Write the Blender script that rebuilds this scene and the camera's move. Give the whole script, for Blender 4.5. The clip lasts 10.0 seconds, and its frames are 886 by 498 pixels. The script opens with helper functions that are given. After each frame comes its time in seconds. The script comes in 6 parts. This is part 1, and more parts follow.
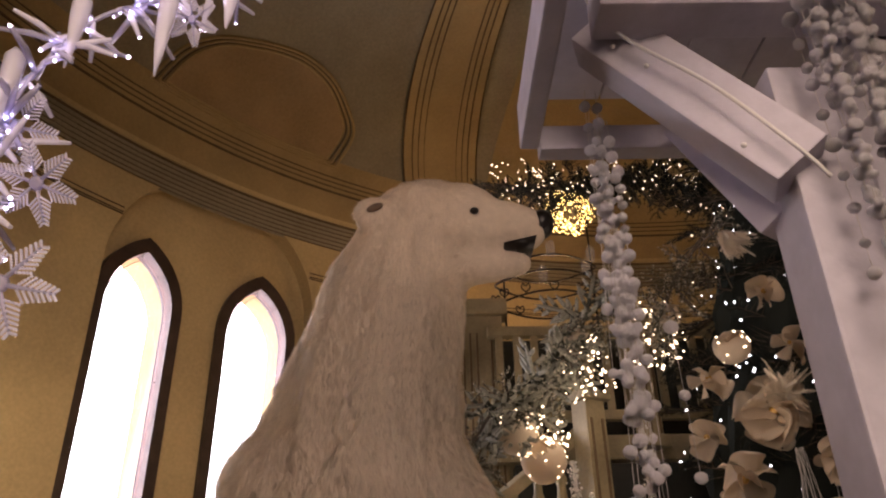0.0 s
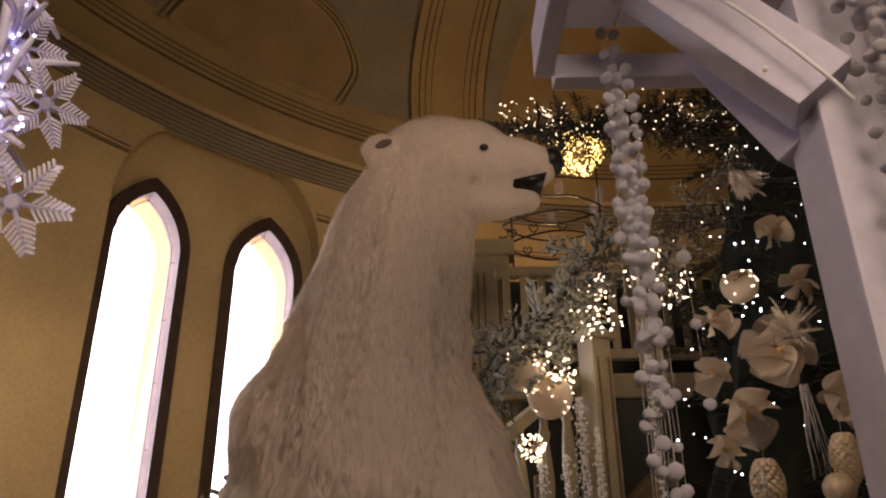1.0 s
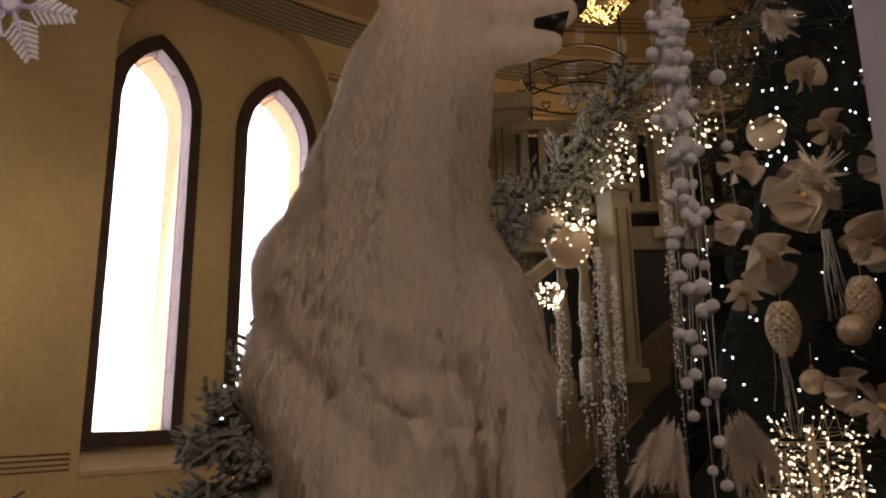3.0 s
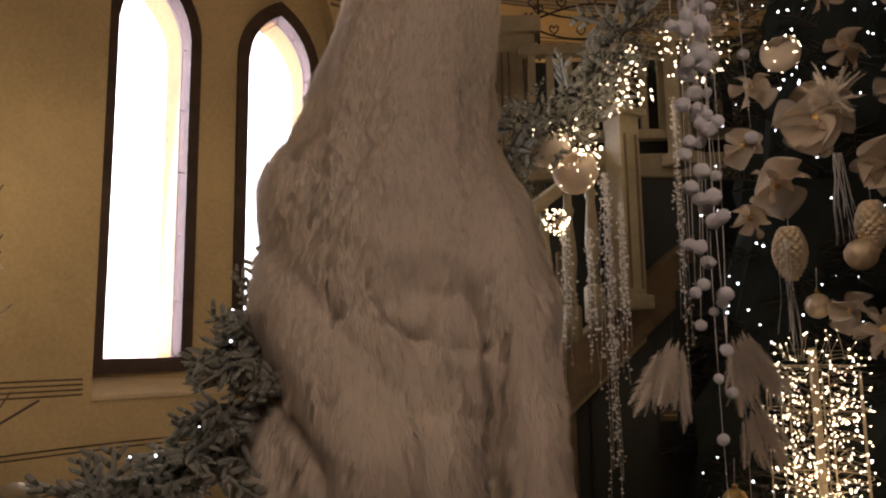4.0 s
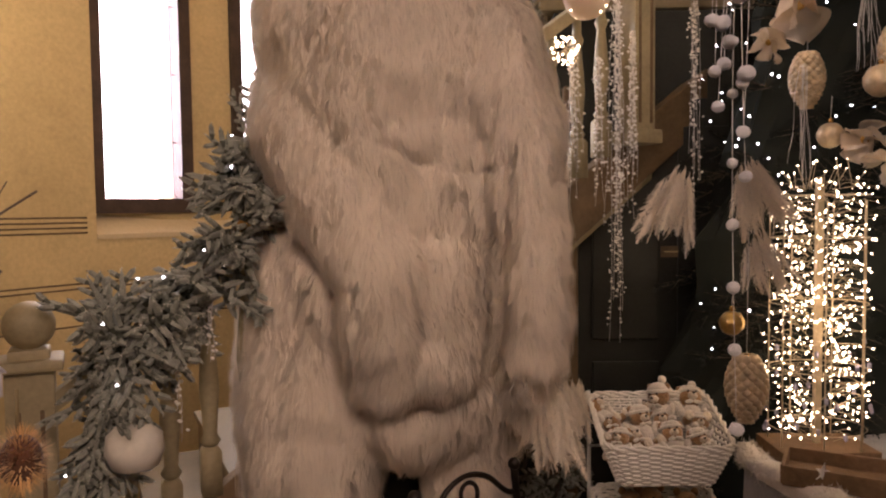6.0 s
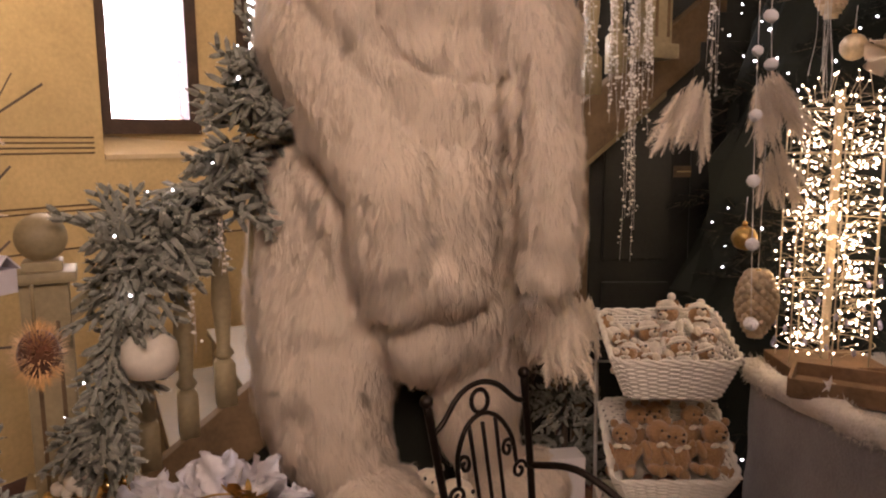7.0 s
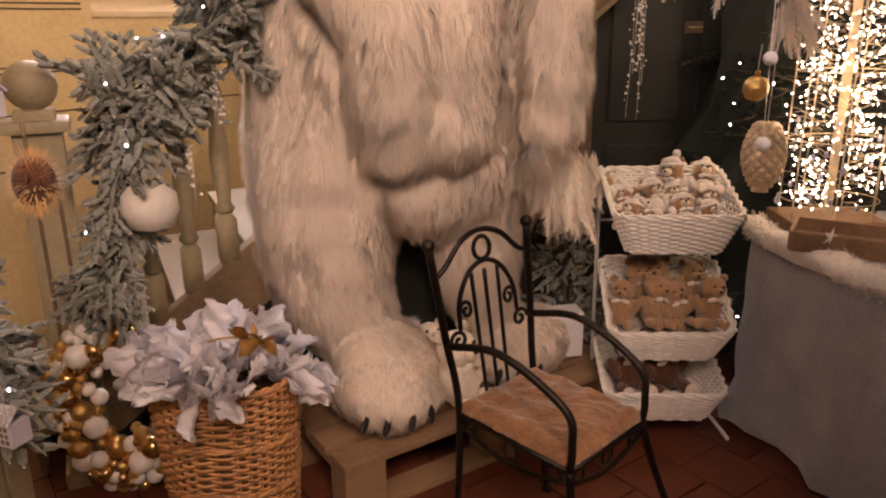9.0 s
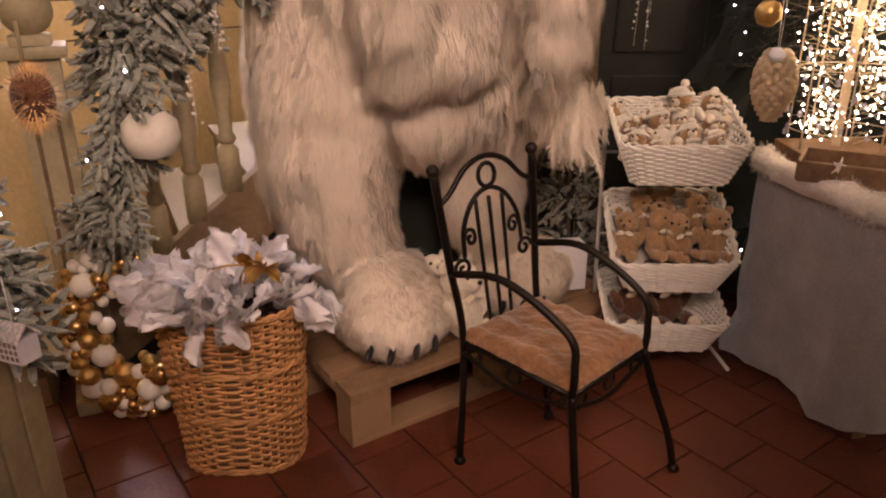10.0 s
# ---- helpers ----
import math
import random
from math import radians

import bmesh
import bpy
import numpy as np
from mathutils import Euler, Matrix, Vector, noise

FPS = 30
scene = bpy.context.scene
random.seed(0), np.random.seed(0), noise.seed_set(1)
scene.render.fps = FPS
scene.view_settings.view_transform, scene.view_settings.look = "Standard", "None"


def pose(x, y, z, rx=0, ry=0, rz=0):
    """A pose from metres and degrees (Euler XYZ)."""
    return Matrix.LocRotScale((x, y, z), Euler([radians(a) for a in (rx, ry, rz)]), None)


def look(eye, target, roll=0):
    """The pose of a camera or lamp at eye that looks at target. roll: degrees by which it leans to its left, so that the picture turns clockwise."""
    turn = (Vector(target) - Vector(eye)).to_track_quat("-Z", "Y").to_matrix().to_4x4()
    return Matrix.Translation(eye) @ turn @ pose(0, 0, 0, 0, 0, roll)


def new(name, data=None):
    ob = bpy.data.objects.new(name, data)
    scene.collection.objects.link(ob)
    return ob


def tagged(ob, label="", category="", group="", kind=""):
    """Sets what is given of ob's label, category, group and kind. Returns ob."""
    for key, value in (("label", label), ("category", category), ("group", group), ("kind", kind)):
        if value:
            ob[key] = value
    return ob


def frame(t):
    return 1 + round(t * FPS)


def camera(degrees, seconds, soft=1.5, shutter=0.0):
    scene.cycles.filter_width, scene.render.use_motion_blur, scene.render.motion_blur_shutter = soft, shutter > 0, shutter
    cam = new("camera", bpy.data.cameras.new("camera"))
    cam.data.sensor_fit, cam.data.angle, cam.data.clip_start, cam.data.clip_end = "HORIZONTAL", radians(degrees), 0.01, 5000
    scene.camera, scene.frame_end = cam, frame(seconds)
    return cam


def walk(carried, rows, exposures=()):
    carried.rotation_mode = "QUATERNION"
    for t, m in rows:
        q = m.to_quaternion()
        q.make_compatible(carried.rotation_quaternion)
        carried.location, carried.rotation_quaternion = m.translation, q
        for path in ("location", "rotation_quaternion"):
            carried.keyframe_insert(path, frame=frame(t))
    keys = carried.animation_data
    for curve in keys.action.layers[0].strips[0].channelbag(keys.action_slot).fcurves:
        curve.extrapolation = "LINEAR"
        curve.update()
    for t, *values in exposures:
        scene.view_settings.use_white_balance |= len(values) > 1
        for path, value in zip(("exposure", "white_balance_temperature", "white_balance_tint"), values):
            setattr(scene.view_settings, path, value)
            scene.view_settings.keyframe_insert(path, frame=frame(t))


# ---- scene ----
cam = camera(62.6, 10.0, soft=2.1)
METRES, EYE, TILT, LEAN, TURN = 0.5, 1.86, 27.0, 1.0, 0.0
ROWS = [
    (0.0, 0.0, 0.0, 0.0, 0.0, 0.0, -0.0),
    (0.5, -0.0106, 0.0019, -0.0254, 0.15, -1.8, -0.24),
    (1.0, -0.0273, 0.0083, -0.0678, 0.41, -4.2, -0.26),
    (1.5, -0.0374, 0.015, -0.1038, 0.7, -6.37, -0.21),
    (2.0, -0.0472, 0.0258, -0.156, 0.86, -8.98, -0.02),
    (2.5, -0.0518, 0.0356, -0.2078, 1.11, -11.69, 0.29),
    (4.0, -0.0663, 0.0471, -0.3283, 1.74, -19.21, 0.68),
    (4.5, -0.0678, 0.0294, -0.4032, 1.58, -22.08, 0.56),
    (5.0, -0.0672, 0.0291, -0.4753, 1.49, -25.23, 0.61),
    (5.5, -0.0691, 0.0297, -0.5215, 1.64, -27.46, 0.6),
    (7.0, -0.0956, -0.022, -0.6907, 2.54, -35.17, 0.8),
    (7.5, -0.0977, -0.0333, -0.734, 2.67, -37.24, 0.93),
    (8.0, -0.0992, -0.0503, -0.7747, 2.72, -39.39, 0.86),
    (8.5, -0.1011, -0.0743, -0.824, 2.61, -41.73, 0.78),
    (9.0, -0.1005, -0.0971, -0.8663, 2.62, -44.37, 0.8),
    (9.5, -0.1053, -0.1206, -0.9038, 2.71, -46.68, 0.83),
    (10.0, -0.1089, -0.1461, -0.9373, 2.81, -48.78, 0.88),
]
EXPOSURES = [(0.0, 0.20, 6500, 22), (1.0, 0.05, 6440, 20), (2.5, -0.38, 6350, 16), (4.5, 0.05, 6450, 18), (5.5, 0.65, 6550, 22), (7.0, 1.32, 6600, 25), (10.0, 1.77, 6750, 29)]
walk(cam, [(t, pose(0, 0, EYE, TILT, LEAN, TURN) @ pose(METRES * x, METRES * y, METRES * z, 90 + pitch, roll, yaw)) for t, x, y, z, yaw, pitch, roll in ROWS], EXPOSURES)

# the rotunda: centre, radius, height of the cornice
CX, CY, RAD, CORNICE = 1.75, 1.2, 4.5, 4.6


def polar(phi, r, z):
    a = radians(phi)
    return Vector((CX + r * math.cos(a), CY + r * math.sin(a), z))


# ---- light ----
world = bpy.data.worlds.new("sky")
scene.world = world
world.use_nodes = True
sky = world.node_tree.nodes.new("ShaderNodeTexSky")
sky.sky_type, sky.sun_disc = "NISHITA", False
sky.sun_elevation, sky.sun_rotation = radians(35), radians(-50)
world.node_tree.nodes["Background"].inputs["Strength"].default_value = 0.12
world.node_tree.links.new(sky.outputs["Color"], world.node_tree.nodes["Background"].inputs["Color"])


def lamp(name, kind, m, energy, color, **values):
    data = bpy.data.lights.new(name, kind)
    data.energy, data.color = energy, color
    if kind == "AREA":
        data.shape, data.size, data.size_y = "RECTANGLE", values.get("size", 1.0), values.get("size_y", values.get("size", 1.0))
    else:
        data.shadow_soft_size = values.get("size", 0.1)
    if kind == "SPOT":
        data.spot_size, data.spot_blend = radians(values.get("spot", 90)), 0.6
    ob = new(name, data)
    ob.matrix_world = m
    return ob


WIN_PHI = (141.2, 130.8)
for phi in WIN_PHI:
    eye = polar(phi, RAD + 0.42, 2.8)
    lamp("window_daylight", "AREA", look(eye, polar(phi, 1.0, 2.2)), 22, (0.93, 0.96, 1.0), size=0.46, size_y=2.2)
# two unseen warm fill spots, added high behind the camera to light the bear
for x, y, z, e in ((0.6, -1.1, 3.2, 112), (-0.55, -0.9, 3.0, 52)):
    lamp("warm_fill_spot", "SPOT", look((x, y, z), (0.05, 2.6, 2.1)), e, (1.0, 0.79, 0.60), size=0.5, spot=80)
# cool violet spot standing for the icy garland's LEDs, aimed at the white portal
lamp("icy_garland_glow", "SPOT", look((-0.50, 0.55, 2.72), (0.5, 1.15, 2.45)), 2.6, (0.78, 0.70, 1.0), size=0.15, spot=100)
lamp("tree_light_glow", "POINT", pose(1.0, 2.35, 2.5), 2.5, (1.0, 0.82, 0.6), size=0.2)
lamp("gallery_lamp", "POINT", pose(0.75, 4.6, 3.5), 16, (1.0, 0.62, 0.3), size=0.12)
lamp("light_tower_glow", "POINT", pose(1.13, 2.62, 1.25), 1.5, (1.0, 0.75, 0.42), size=0.15)
lamp("garland_glow", "POINT", pose(0.52, 2.72, 2.6), 1.5, (1.0, 0.78, 0.5), size=0.12)
# unseen warm fill, added to brighten the wall beside the stairs
lamp("stair_wall_fill", "POINT", pose(-1.6, 2.9, 2.4), 8, (1.0, 0.78, 0.5), size=0.2)


# ---- materials ----
def mat(name, color, rough=0.7, metal=0.0, var=0.25, scale=6.0, bump=0.15, fine=60.0, glow=0.0, island=False, sheen=0.0, per_object=0.0, spec=0.4):
    """Base colour with variation at two scales, and fine relief."""
    m = bpy.data.materials.new(name)
    m.use_nodes = True
    nt = m.node_tree
    n, l = nt.nodes, nt.links
    b = n["Principled BSDF"]
    b.inputs["Roughness"].default_value, b.inputs["Metallic"].default_value = rough, metal
    b.inputs["Specular IOR Level"].default_value = spec
    if sheen:
        b.inputs["Sheen Weight"].default_value = sheen
        b.inputs["Sheen Roughness"].default_value = 0.5
    co = n.new("ShaderNodeTexCoord")
    big = n.new("ShaderNodeTexNoise")
    big.inputs["Scale"].default_value, big.inputs["Detail"].default_value = scale, 4
    small = n.new("ShaderNodeTexNoise")
    small.inputs["Scale"].default_value, small.inputs["Detail"].default_value = fine, 3
    for q in (big, small):
        l.new(co.outputs["Object"], q.inputs["Vector"])
    mix = n.new("ShaderNodeMath")
    mix.operation = "MULTIPLY_ADD"
    l.new(small.outputs["Fac"], mix.inputs[0])
    mix.inputs[1].default_value = 0.5
    l.new(big.outputs["Fac"], mix.inputs[2])
    last = mix.outputs[0]
    if island or per_object:
        src = n.new("ShaderNodeNewGeometry").outputs["Random Per Island"] if island else n.new("ShaderNodeObjectInfo").outputs["Random"]
        add = n.new("ShaderNodeMath")
        add.operation = "MULTIPLY_ADD"
        l.new(src, add.inputs[0])
        add.inputs[1].default_value = per_object or 0.5
        l.new(last, add.inputs[2])
        last = add.outputs[0]
    ramp = n.new("ShaderNodeValToRGB")
    lo = [max(0, c * (1 - var)) for c in color]
    hi = [min(1, c * (1 + var)) for c in color]
    ramp.color_ramp.elements[0].position, ramp.color_ramp.elements[1].position = 0.45, 1.05
    ramp.color_ramp.elements[0].color, ramp.color_ramp.elements[1].color = (*lo, 1), (*hi, 1)
    l.new(last, ramp.inputs["Fac"])
    l.new(ramp.outputs["Color"], b.inputs["Base Color"])
    if bump:
        bm_ = n.new("ShaderNodeBump")
        bm_.inputs["Strength"].default_value, bm_.inputs["Distance"].default_value = bump, 0.01
        l.new(mix.outputs[0], bm_.inputs["Height"])
        l.new(bm_.outputs["Normal"], b.inputs["Normal"])
    if glow:
        l.new(ramp.outputs["Color"], b.inputs["Emission Color"])
        b.inputs["Emission Strength"].default_value = glow
    return m


def lightmat(name, color, strength):
    m = bpy.data.materials.new(name)
    m.use_nodes = True
    b = m.node_tree.nodes["Principled BSDF"]
    b.inputs["Base Color"].default_value = (*color, 1)
    b.inputs["Emission Color"].default_value = (*color, 1)
    b.inputs["Emission Strength"].default_value = strength
    return m


def glassmat(name, color, rough=0.05, alpha=0.75):
    m = bpy.data.materials.new(name)
    m.use_nodes = True
    n, l = m.node_tree.nodes, m.node_tree.links
    b = n["Principled BSDF"]
    b.inputs["Base Color"].default_value, b.inputs["Roughness"].default_value = (*color, 1), rough
    t = n.new("ShaderNodeBsdfTransparent")
    t.inputs["Color"].default_value = (*color, 1)
    s = n.new("ShaderNodeMixShader")
    s.inputs[0].default_value = alpha
    l.new(b.outputs[0], s.inputs[1])
    l.new(t.outputs[0], s.inputs[2])
    l.new(s.outputs[0], n["Material Output"].inputs["Surface"])
    return m


def leafmat(name, color):
    """Thin cloth that lets light through."""
    m = mat(name, color, 0.75, var=0.08, scale=10, bump=0.2, island=True)
    n, l = m.node_tree.nodes, m.node_tree.links
    t = n.new("ShaderNodeBsdfTranslucent")
    t.inputs["Color"].default_value = (*color, 1)
    s = n.new("ShaderNodeMixShader")
    s.inputs[0].default_value = 0.4
    l.new(n["Principled BSDF"].outputs[0], s.inputs[1])
    l.new(t.outputs[0], s.inputs[2])
    l.new(s.outputs[0], n["Material Output"].inputs["Surface"])
    return m


OCHRE = mat("ochre_plaster", (0.55, 0.42, 0.215), 0.85, var=0.22, scale=1.6, bump=0.25, fine=45)
DOME = mat("olive_painted_plaster", (0.30, 0.26, 0.18), 0.85, var=0.3, scale=1.4, bump=0.2, fine=50)
PANEL = mat("brown_painted_plaster", (0.36, 0.25, 0.13), 0.85, var=0.25, scale=1.8, bump=0.2, fine=50)
BAND = mat("beige_painted_plaster", (0.42, 0.31, 0.15), 0.85, var=0.2, scale=2, bump=0.2, fine=50)
LINE = mat("dark_painted_line", (0.13, 0.09, 0.05), 0.85, var=0.3, bump=0.1)
SILL = mat("pale_painted_sill", (0.62, 0.50, 0.31), 0.6, var=0.12, scale=4)
DARKWOOD = mat("dark_stained_wood", (0.055, 0.035, 0.026), 0.5, var=0.4, scale=8, bump=0.3)
LEAD = mat("lead_came", (0.09, 0.08, 0.085), 0.5, metal=0.6, var=0.2)
GLASS = glassmat("clear_leaded_glass", (0.97, 0.97, 1.0), 0.05, 0.9)
PINKGLASS = glassmat("pale_pink_glass", (0.97, 0.86, 0.88), 0.08, 0.93)
SKYCARD = lightmat("overcast_sky", (0.97, 0.97, 1.0), 5.0)
FUR = mat("cream_bear_fur", (0.79, 0.68, 0.56), 0.8, var=0.15, scale=2.2, bump=0.0, fine=14, island=True, sheen=0.25, spec=0.15)
FURSKIN = mat("cream_bear_undercoat", (0.68, 0.57, 0.46), 0.9, var=0.12, scale=5, bump=0.4, fine=40, spec=0.1)
BLACK = mat("black_leather", (0.015, 0.013, 0.012), 0.35, var=0.3, bump=0.3)
EARSKIN = mat("ear_inside", (0.16, 0.11, 0.08), 0.8, var=0.3)
TERRA = mat("terracotta_tile", (0.098, 0.027, 0.0135), 0.42, var=0.45, scale=5, bump=0.35, fine=55, per_object=0.5)
GROUT = mat("tile_grout", (0.055, 0.02, 0.012), 0.8, var=0.3, scale=4, bump=0.3)
STAIRWOOD = mat("painted_stair_wood", (0.32, 0.26, 0.155), 0.55, var=0.25, scale=7, bump=0.2)
STEPCREAM = mat("cream_stair_tread", (0.20, 0.15, 0.078), 0.6, var=0.15, scale=5)
BROWNSTAIR = mat("brown_stair_stringer", (0.15, 0.10, 0.055), 0.5, var=0.35, scale=9, bump=0.25)
PALLETWOOD = mat("pine_pallet_wood", (0.21, 0.125, 0.068), 0.75, var=0.4, scale=9, bump=0.4, per_object=0.4)
WHITEWOOD = mat("whitewashed_wood", (0.57, 0.54, 0.60), 0.65, var=0.14, scale=7, bump=0.35, fine=30)
IRON = mat("black_wrought_iron", (0.022, 0.016, 0.013), 0.45, metal=0.7, var=0.4, bump=0.3)
CUSHION = mat("brown_fur_cushion", (0.235, 0.11, 0.046), 0.9, var=0.45, scale=14, bump=0.8, fine=90, sheen=0.4)
WICKER = mat("honey_wicker", (0.36, 0.18, 0.07), 0.42, var=0.6, scale=34, bump=0.3, fine=110, island=True)
WHITEWICKER = mat("white_painted_wicker", (0.75, 0.71, 0.64), 0.55, var=0.12, scale=12, bump=0.3, island=True)
WHITEMETAL = mat("white_metal", (0.72, 0.70, 0.67), 0.4, var=0.08)
PAPER = leafmat("white_fabric_leaf", (0.90, 0.87, 0.88))
GOLD = mat("gold_glitter", (0.62, 0.40, 0.14), 0.28, metal=0.9, var=0.35, scale=30, bump=0.5, fine=150)
GOLDBALL = mat("polished_gold", (0.58, 0.37, 0.15), 0.2, metal=0.95, var=0.2, scale=8, bump=0.05, per_object=0.4)
WHITEBALL = mat("white_pearl", (0.80, 0.75, 0.68), 0.28, var=0.1, scale=8, bump=0.05, per_object=0.3)
CHAMPAGNE = mat("champagne_ornament", (0.64, 0.50, 0.33), 0.4, metal=0.35, var=0.35, scale=18, bump=0.5)
FEATHER = mat("cream_feather", (0.62, 0.54, 0.44), 0.85, var=0.25, scale=14, bump=0.5, fine=80, island=True, sheen=0.3)
SHEER = leafmat("ivory_sheer_fabric", (0.74, 0.64, 0.52))
NEEDLE = mat("frosted_pine_needle", (0.05, 0.052, 0.04), 0.7, var=0.75, scale=9, bump=0.0, island=True)
FROST = mat("frosted_needle_tip", (0.56, 0.54, 0.45), 0.8, var=0.25, scale=9, bump=0.0, island=True)
# fir needles, and the tree's added core that holds the shade between branches
DARKNEEDLE_CORE = mat("dark_needle_and_core_shade", (0.006, 0.009, 0.007), 0.7, var=0.7, scale=7, bump=0.0, island=True)
BARK = mat("grey_twig", (0.13, 0.10, 0.075), 0.8, var=0.4, scale=20)
POM = mat("white_wool_pompom", (0.88, 0.84, 0.87), 0.95, var=0.08, scale=40, bump=0.8, fine=160, sheen=0.4)
THREAD = mat("white_thread", (0.7, 0.66, 0.62), 0.8, var=0.1)
CLOTH = mat("grey_fleece_cloth", (0.30, 0.285, 0.28), 0.95, var=0.22, scale=7, bump=0.7, fine=110, sheen=0.4)
FLEECE = mat("white_fleece", (0.74, 0.68, 0.60), 0.95, var=0.2, scale=12, bump=1.0, fine=110, sheen=0.4)
# green of the door, and near-black for the two added shade panels
DOORGREEN_SHADE = mat("dark_green_door_and_shade", (0.016, 0.017, 0.013), 0.5, var=0.35, scale=6, bump=0.2)
TEDDY = mat("brown_plush", (0.30, 0.175, 0.085), 0.95, var=0.4, scale=30, bump=1.0, fine=120, sheen=0.4, per_object=0.3)
TEDDYDARK = mat("dark_brown_plush", (0.10, 0.038, 0.018), 0.95, var=0.4, scale=30, bump=1.0, fine=120, sheen=0.3)
CREAMPLUSH = mat("cream_plush", (0.76, 0.66, 0.53), 0.95, var=0.2, scale=30, bump=1.0, fine=120, sheen=0.4)
ACRYL = glassmat("clear_acrylic", (0.80, 0.78, 0.92), 0.08, 0.6)
WARMBULB = lightmat("warm_led", (1.0, 0.80, 0.53), 7.0)
GOLDBULB = lightmat("golden_led", (1.0, 0.66, 0.20), 9.0)
WHITEBULB = lightmat("cool_led", (0.90, 0.93, 1.0), 7.0)
COPPER = mat("pale_cream_wire", (0.55, 0.44, 0.29), 0.45, metal=0.0, var=0.2)
BOXWOOD = mat("rustic_box_wood", (0.19, 0.115, 0.062), 0.75, var=0.4, scale=9, bump=0.4)
VASE = mat("matt_white_ceramic", (0.66, 0.60, 0.52), 0.6, var=0.12)


# ---- builders ----
def finish(bm, name, materials, smooth=False, recalc=True):
    if recalc:
        bmesh.ops.recalc_face_normals(bm, faces=bm.faces)
    me = bpy.data.meshes.new(name)
    bm.to_mesh(me)
    bm.free()
    for m in materials if isinstance(materials, (list, tuple)) else [materials]:
        me.materials.append(m)
    if smooth:
        me.shade_smooth()
    return me


def thing(name, label, category, group="", kind="", at=(0, 0, 0), rz=0.0):
    ob = new(name)
    ob.empty_display_size = 0.05
    ob.matrix_world = pose(*at, 0, 0, rz)
    return tagged(ob, label, category, group, kind)


def part(name, bm, material, parent, label="", smooth=False, kind=""):
    me = bm if isinstance(bm, bpy.types.Mesh) else finish(bm, name, material, smooth)
    ob = new(name, me)
    ob.parent = parent
    return tagged(ob, label, kind=kind)


def solid(name, bm, material, label, category, group="", kind="", smooth=False):
    me = bm if isinstance(bm, bpy.types.Mesh) else finish(bm, name, material, smooth)
    return tagged(new(name, me), label, category, group, kind)


def box(bm, m, sx, sy, sz, bevel=0.0, mi=0):
    r = bmesh.ops.create_cube(bm, size=1.0, matrix=m @ Matrix.Diagonal((sx, sy, sz, 1)))
    vs = r["verts"]
    if bevel:
        es = list({e for v in vs for e in v.link_edges})
        bmesh.ops.bevel(bm, geom=es, offset=bevel, segments=2, affect="EDGES", profile=0.7)
    if mi:
        for f in {f for v in vs if v.is_valid for f in v.link_faces}:
            f.material_index = mi
    return bm


def ball(bm, m, r, sub=2, mi=0):
    res = bmesh.ops.create_icosphere(bm, subdivisions=sub, radius=r, matrix=m)
    if mi:
        for f in {f for v in res["verts"] for f in v.link_faces}:
            f.material_index = mi
    return bm


def lathe(bm, profile, m=Matrix(), n=16, mi=0):
    """Turns (radius, height) pairs round the local z axis."""
    rings = []
    for r, z in profile:
        rings.append([bm.verts.new(m @ Vector((r * math.cos(2 * math.pi * i / n), r * math.sin(2 * math.pi * i / n), z))) for i in range(n)])
    for a, b in zip(rings, rings[1:]):
        for i in range(n):
            f = bm.faces.new((a[i], a[(i + 1) % n], b[(i + 1) % n], b[i]))
            f.material_index, f.smooth = mi, True
    for ring in (rings[0], rings[-1]):
        bm.faces.new(ring).material_index = mi
    return bm


def tube(bm, pts, r, n=6, closed=False, mi=0):
    """A round bar along points; r may be a list."""
    pts = [Vector(p) for p in pts]
    k = len(pts)
    rings, side = [], None
    for i, p in enumerate(pts):
        d = (pts[(i + 1) % k] - pts[i - 1]) if closed else (pts[min(i + 1, k - 1)] - pts[max(i - 1, 0)])
        d = d.normalized() if d.length > 1e-9 else Vector((0, 0, 1))
        ref = side if side and abs(side.dot(d)) < 0.95 else (Vector((0, 0, 1)) if abs(d.z) < 0.9 else Vector((1, 0, 0)))
        u = (ref - d * ref.dot(d)).normalized()
        side = u
        v = d.cross(u)
        rr = r[i] if isinstance(r, (list, tuple)) else r
        rings.append([bm.verts.new(p + (u * math.cos(2 * math.pi * j / n) + v * math.sin(2 * math.pi * j / n)) * rr) for j in range(n)])
    for i in range(k if closed else k - 1):
        a, b = rings[i], rings[(i + 1) % k]
        for j in range(n):
            f = bm.faces.new((a[j], a[(j + 1) % n], b[(j + 1) % n], b[j]))
            f.material_index, f.smooth = mi, True
    if not closed:
        for ring in (rings[0], rings[-1]):
            bm.faces.new(ring).material_index = mi
    return bm


def bez(pts, n=10):
    """A smooth line through the points (Catmull-Rom)."""
    p = [Vector(q) for q in pts]
    p = [p[0] * 2 - p[1], *p, p[-1] * 2 - p[-2]]
    out = []
    for i in range(1, len(p) - 2):
        for j in range(n):
            t = j / n
            a, b, c, d = p[i - 1], p[i], p[i + 1], p[i + 2]
            out.append(0.5 * ((2 * b) + (c - a) * t + (2 * a - 5 * b + 4 * c - d) * t * t + (3 * b - a - 3 * c + d) * t ** 3))
    out.append(p[-2])
    return out


def arrays_mesh(name, verts, faces, materials, indices=None, smooth=False):
    me = bpy.data.meshes.new(name)
    me.from_pydata(verts, [], faces)
    for m in materials:
        me.materials.append(m)
    if indices is not None:
        me.polygons.foreach_set("material_index", np.asarray(indices, dtype=np.int32))
    if smooth:
        me.shade_smooth()
    me.update()
    return me


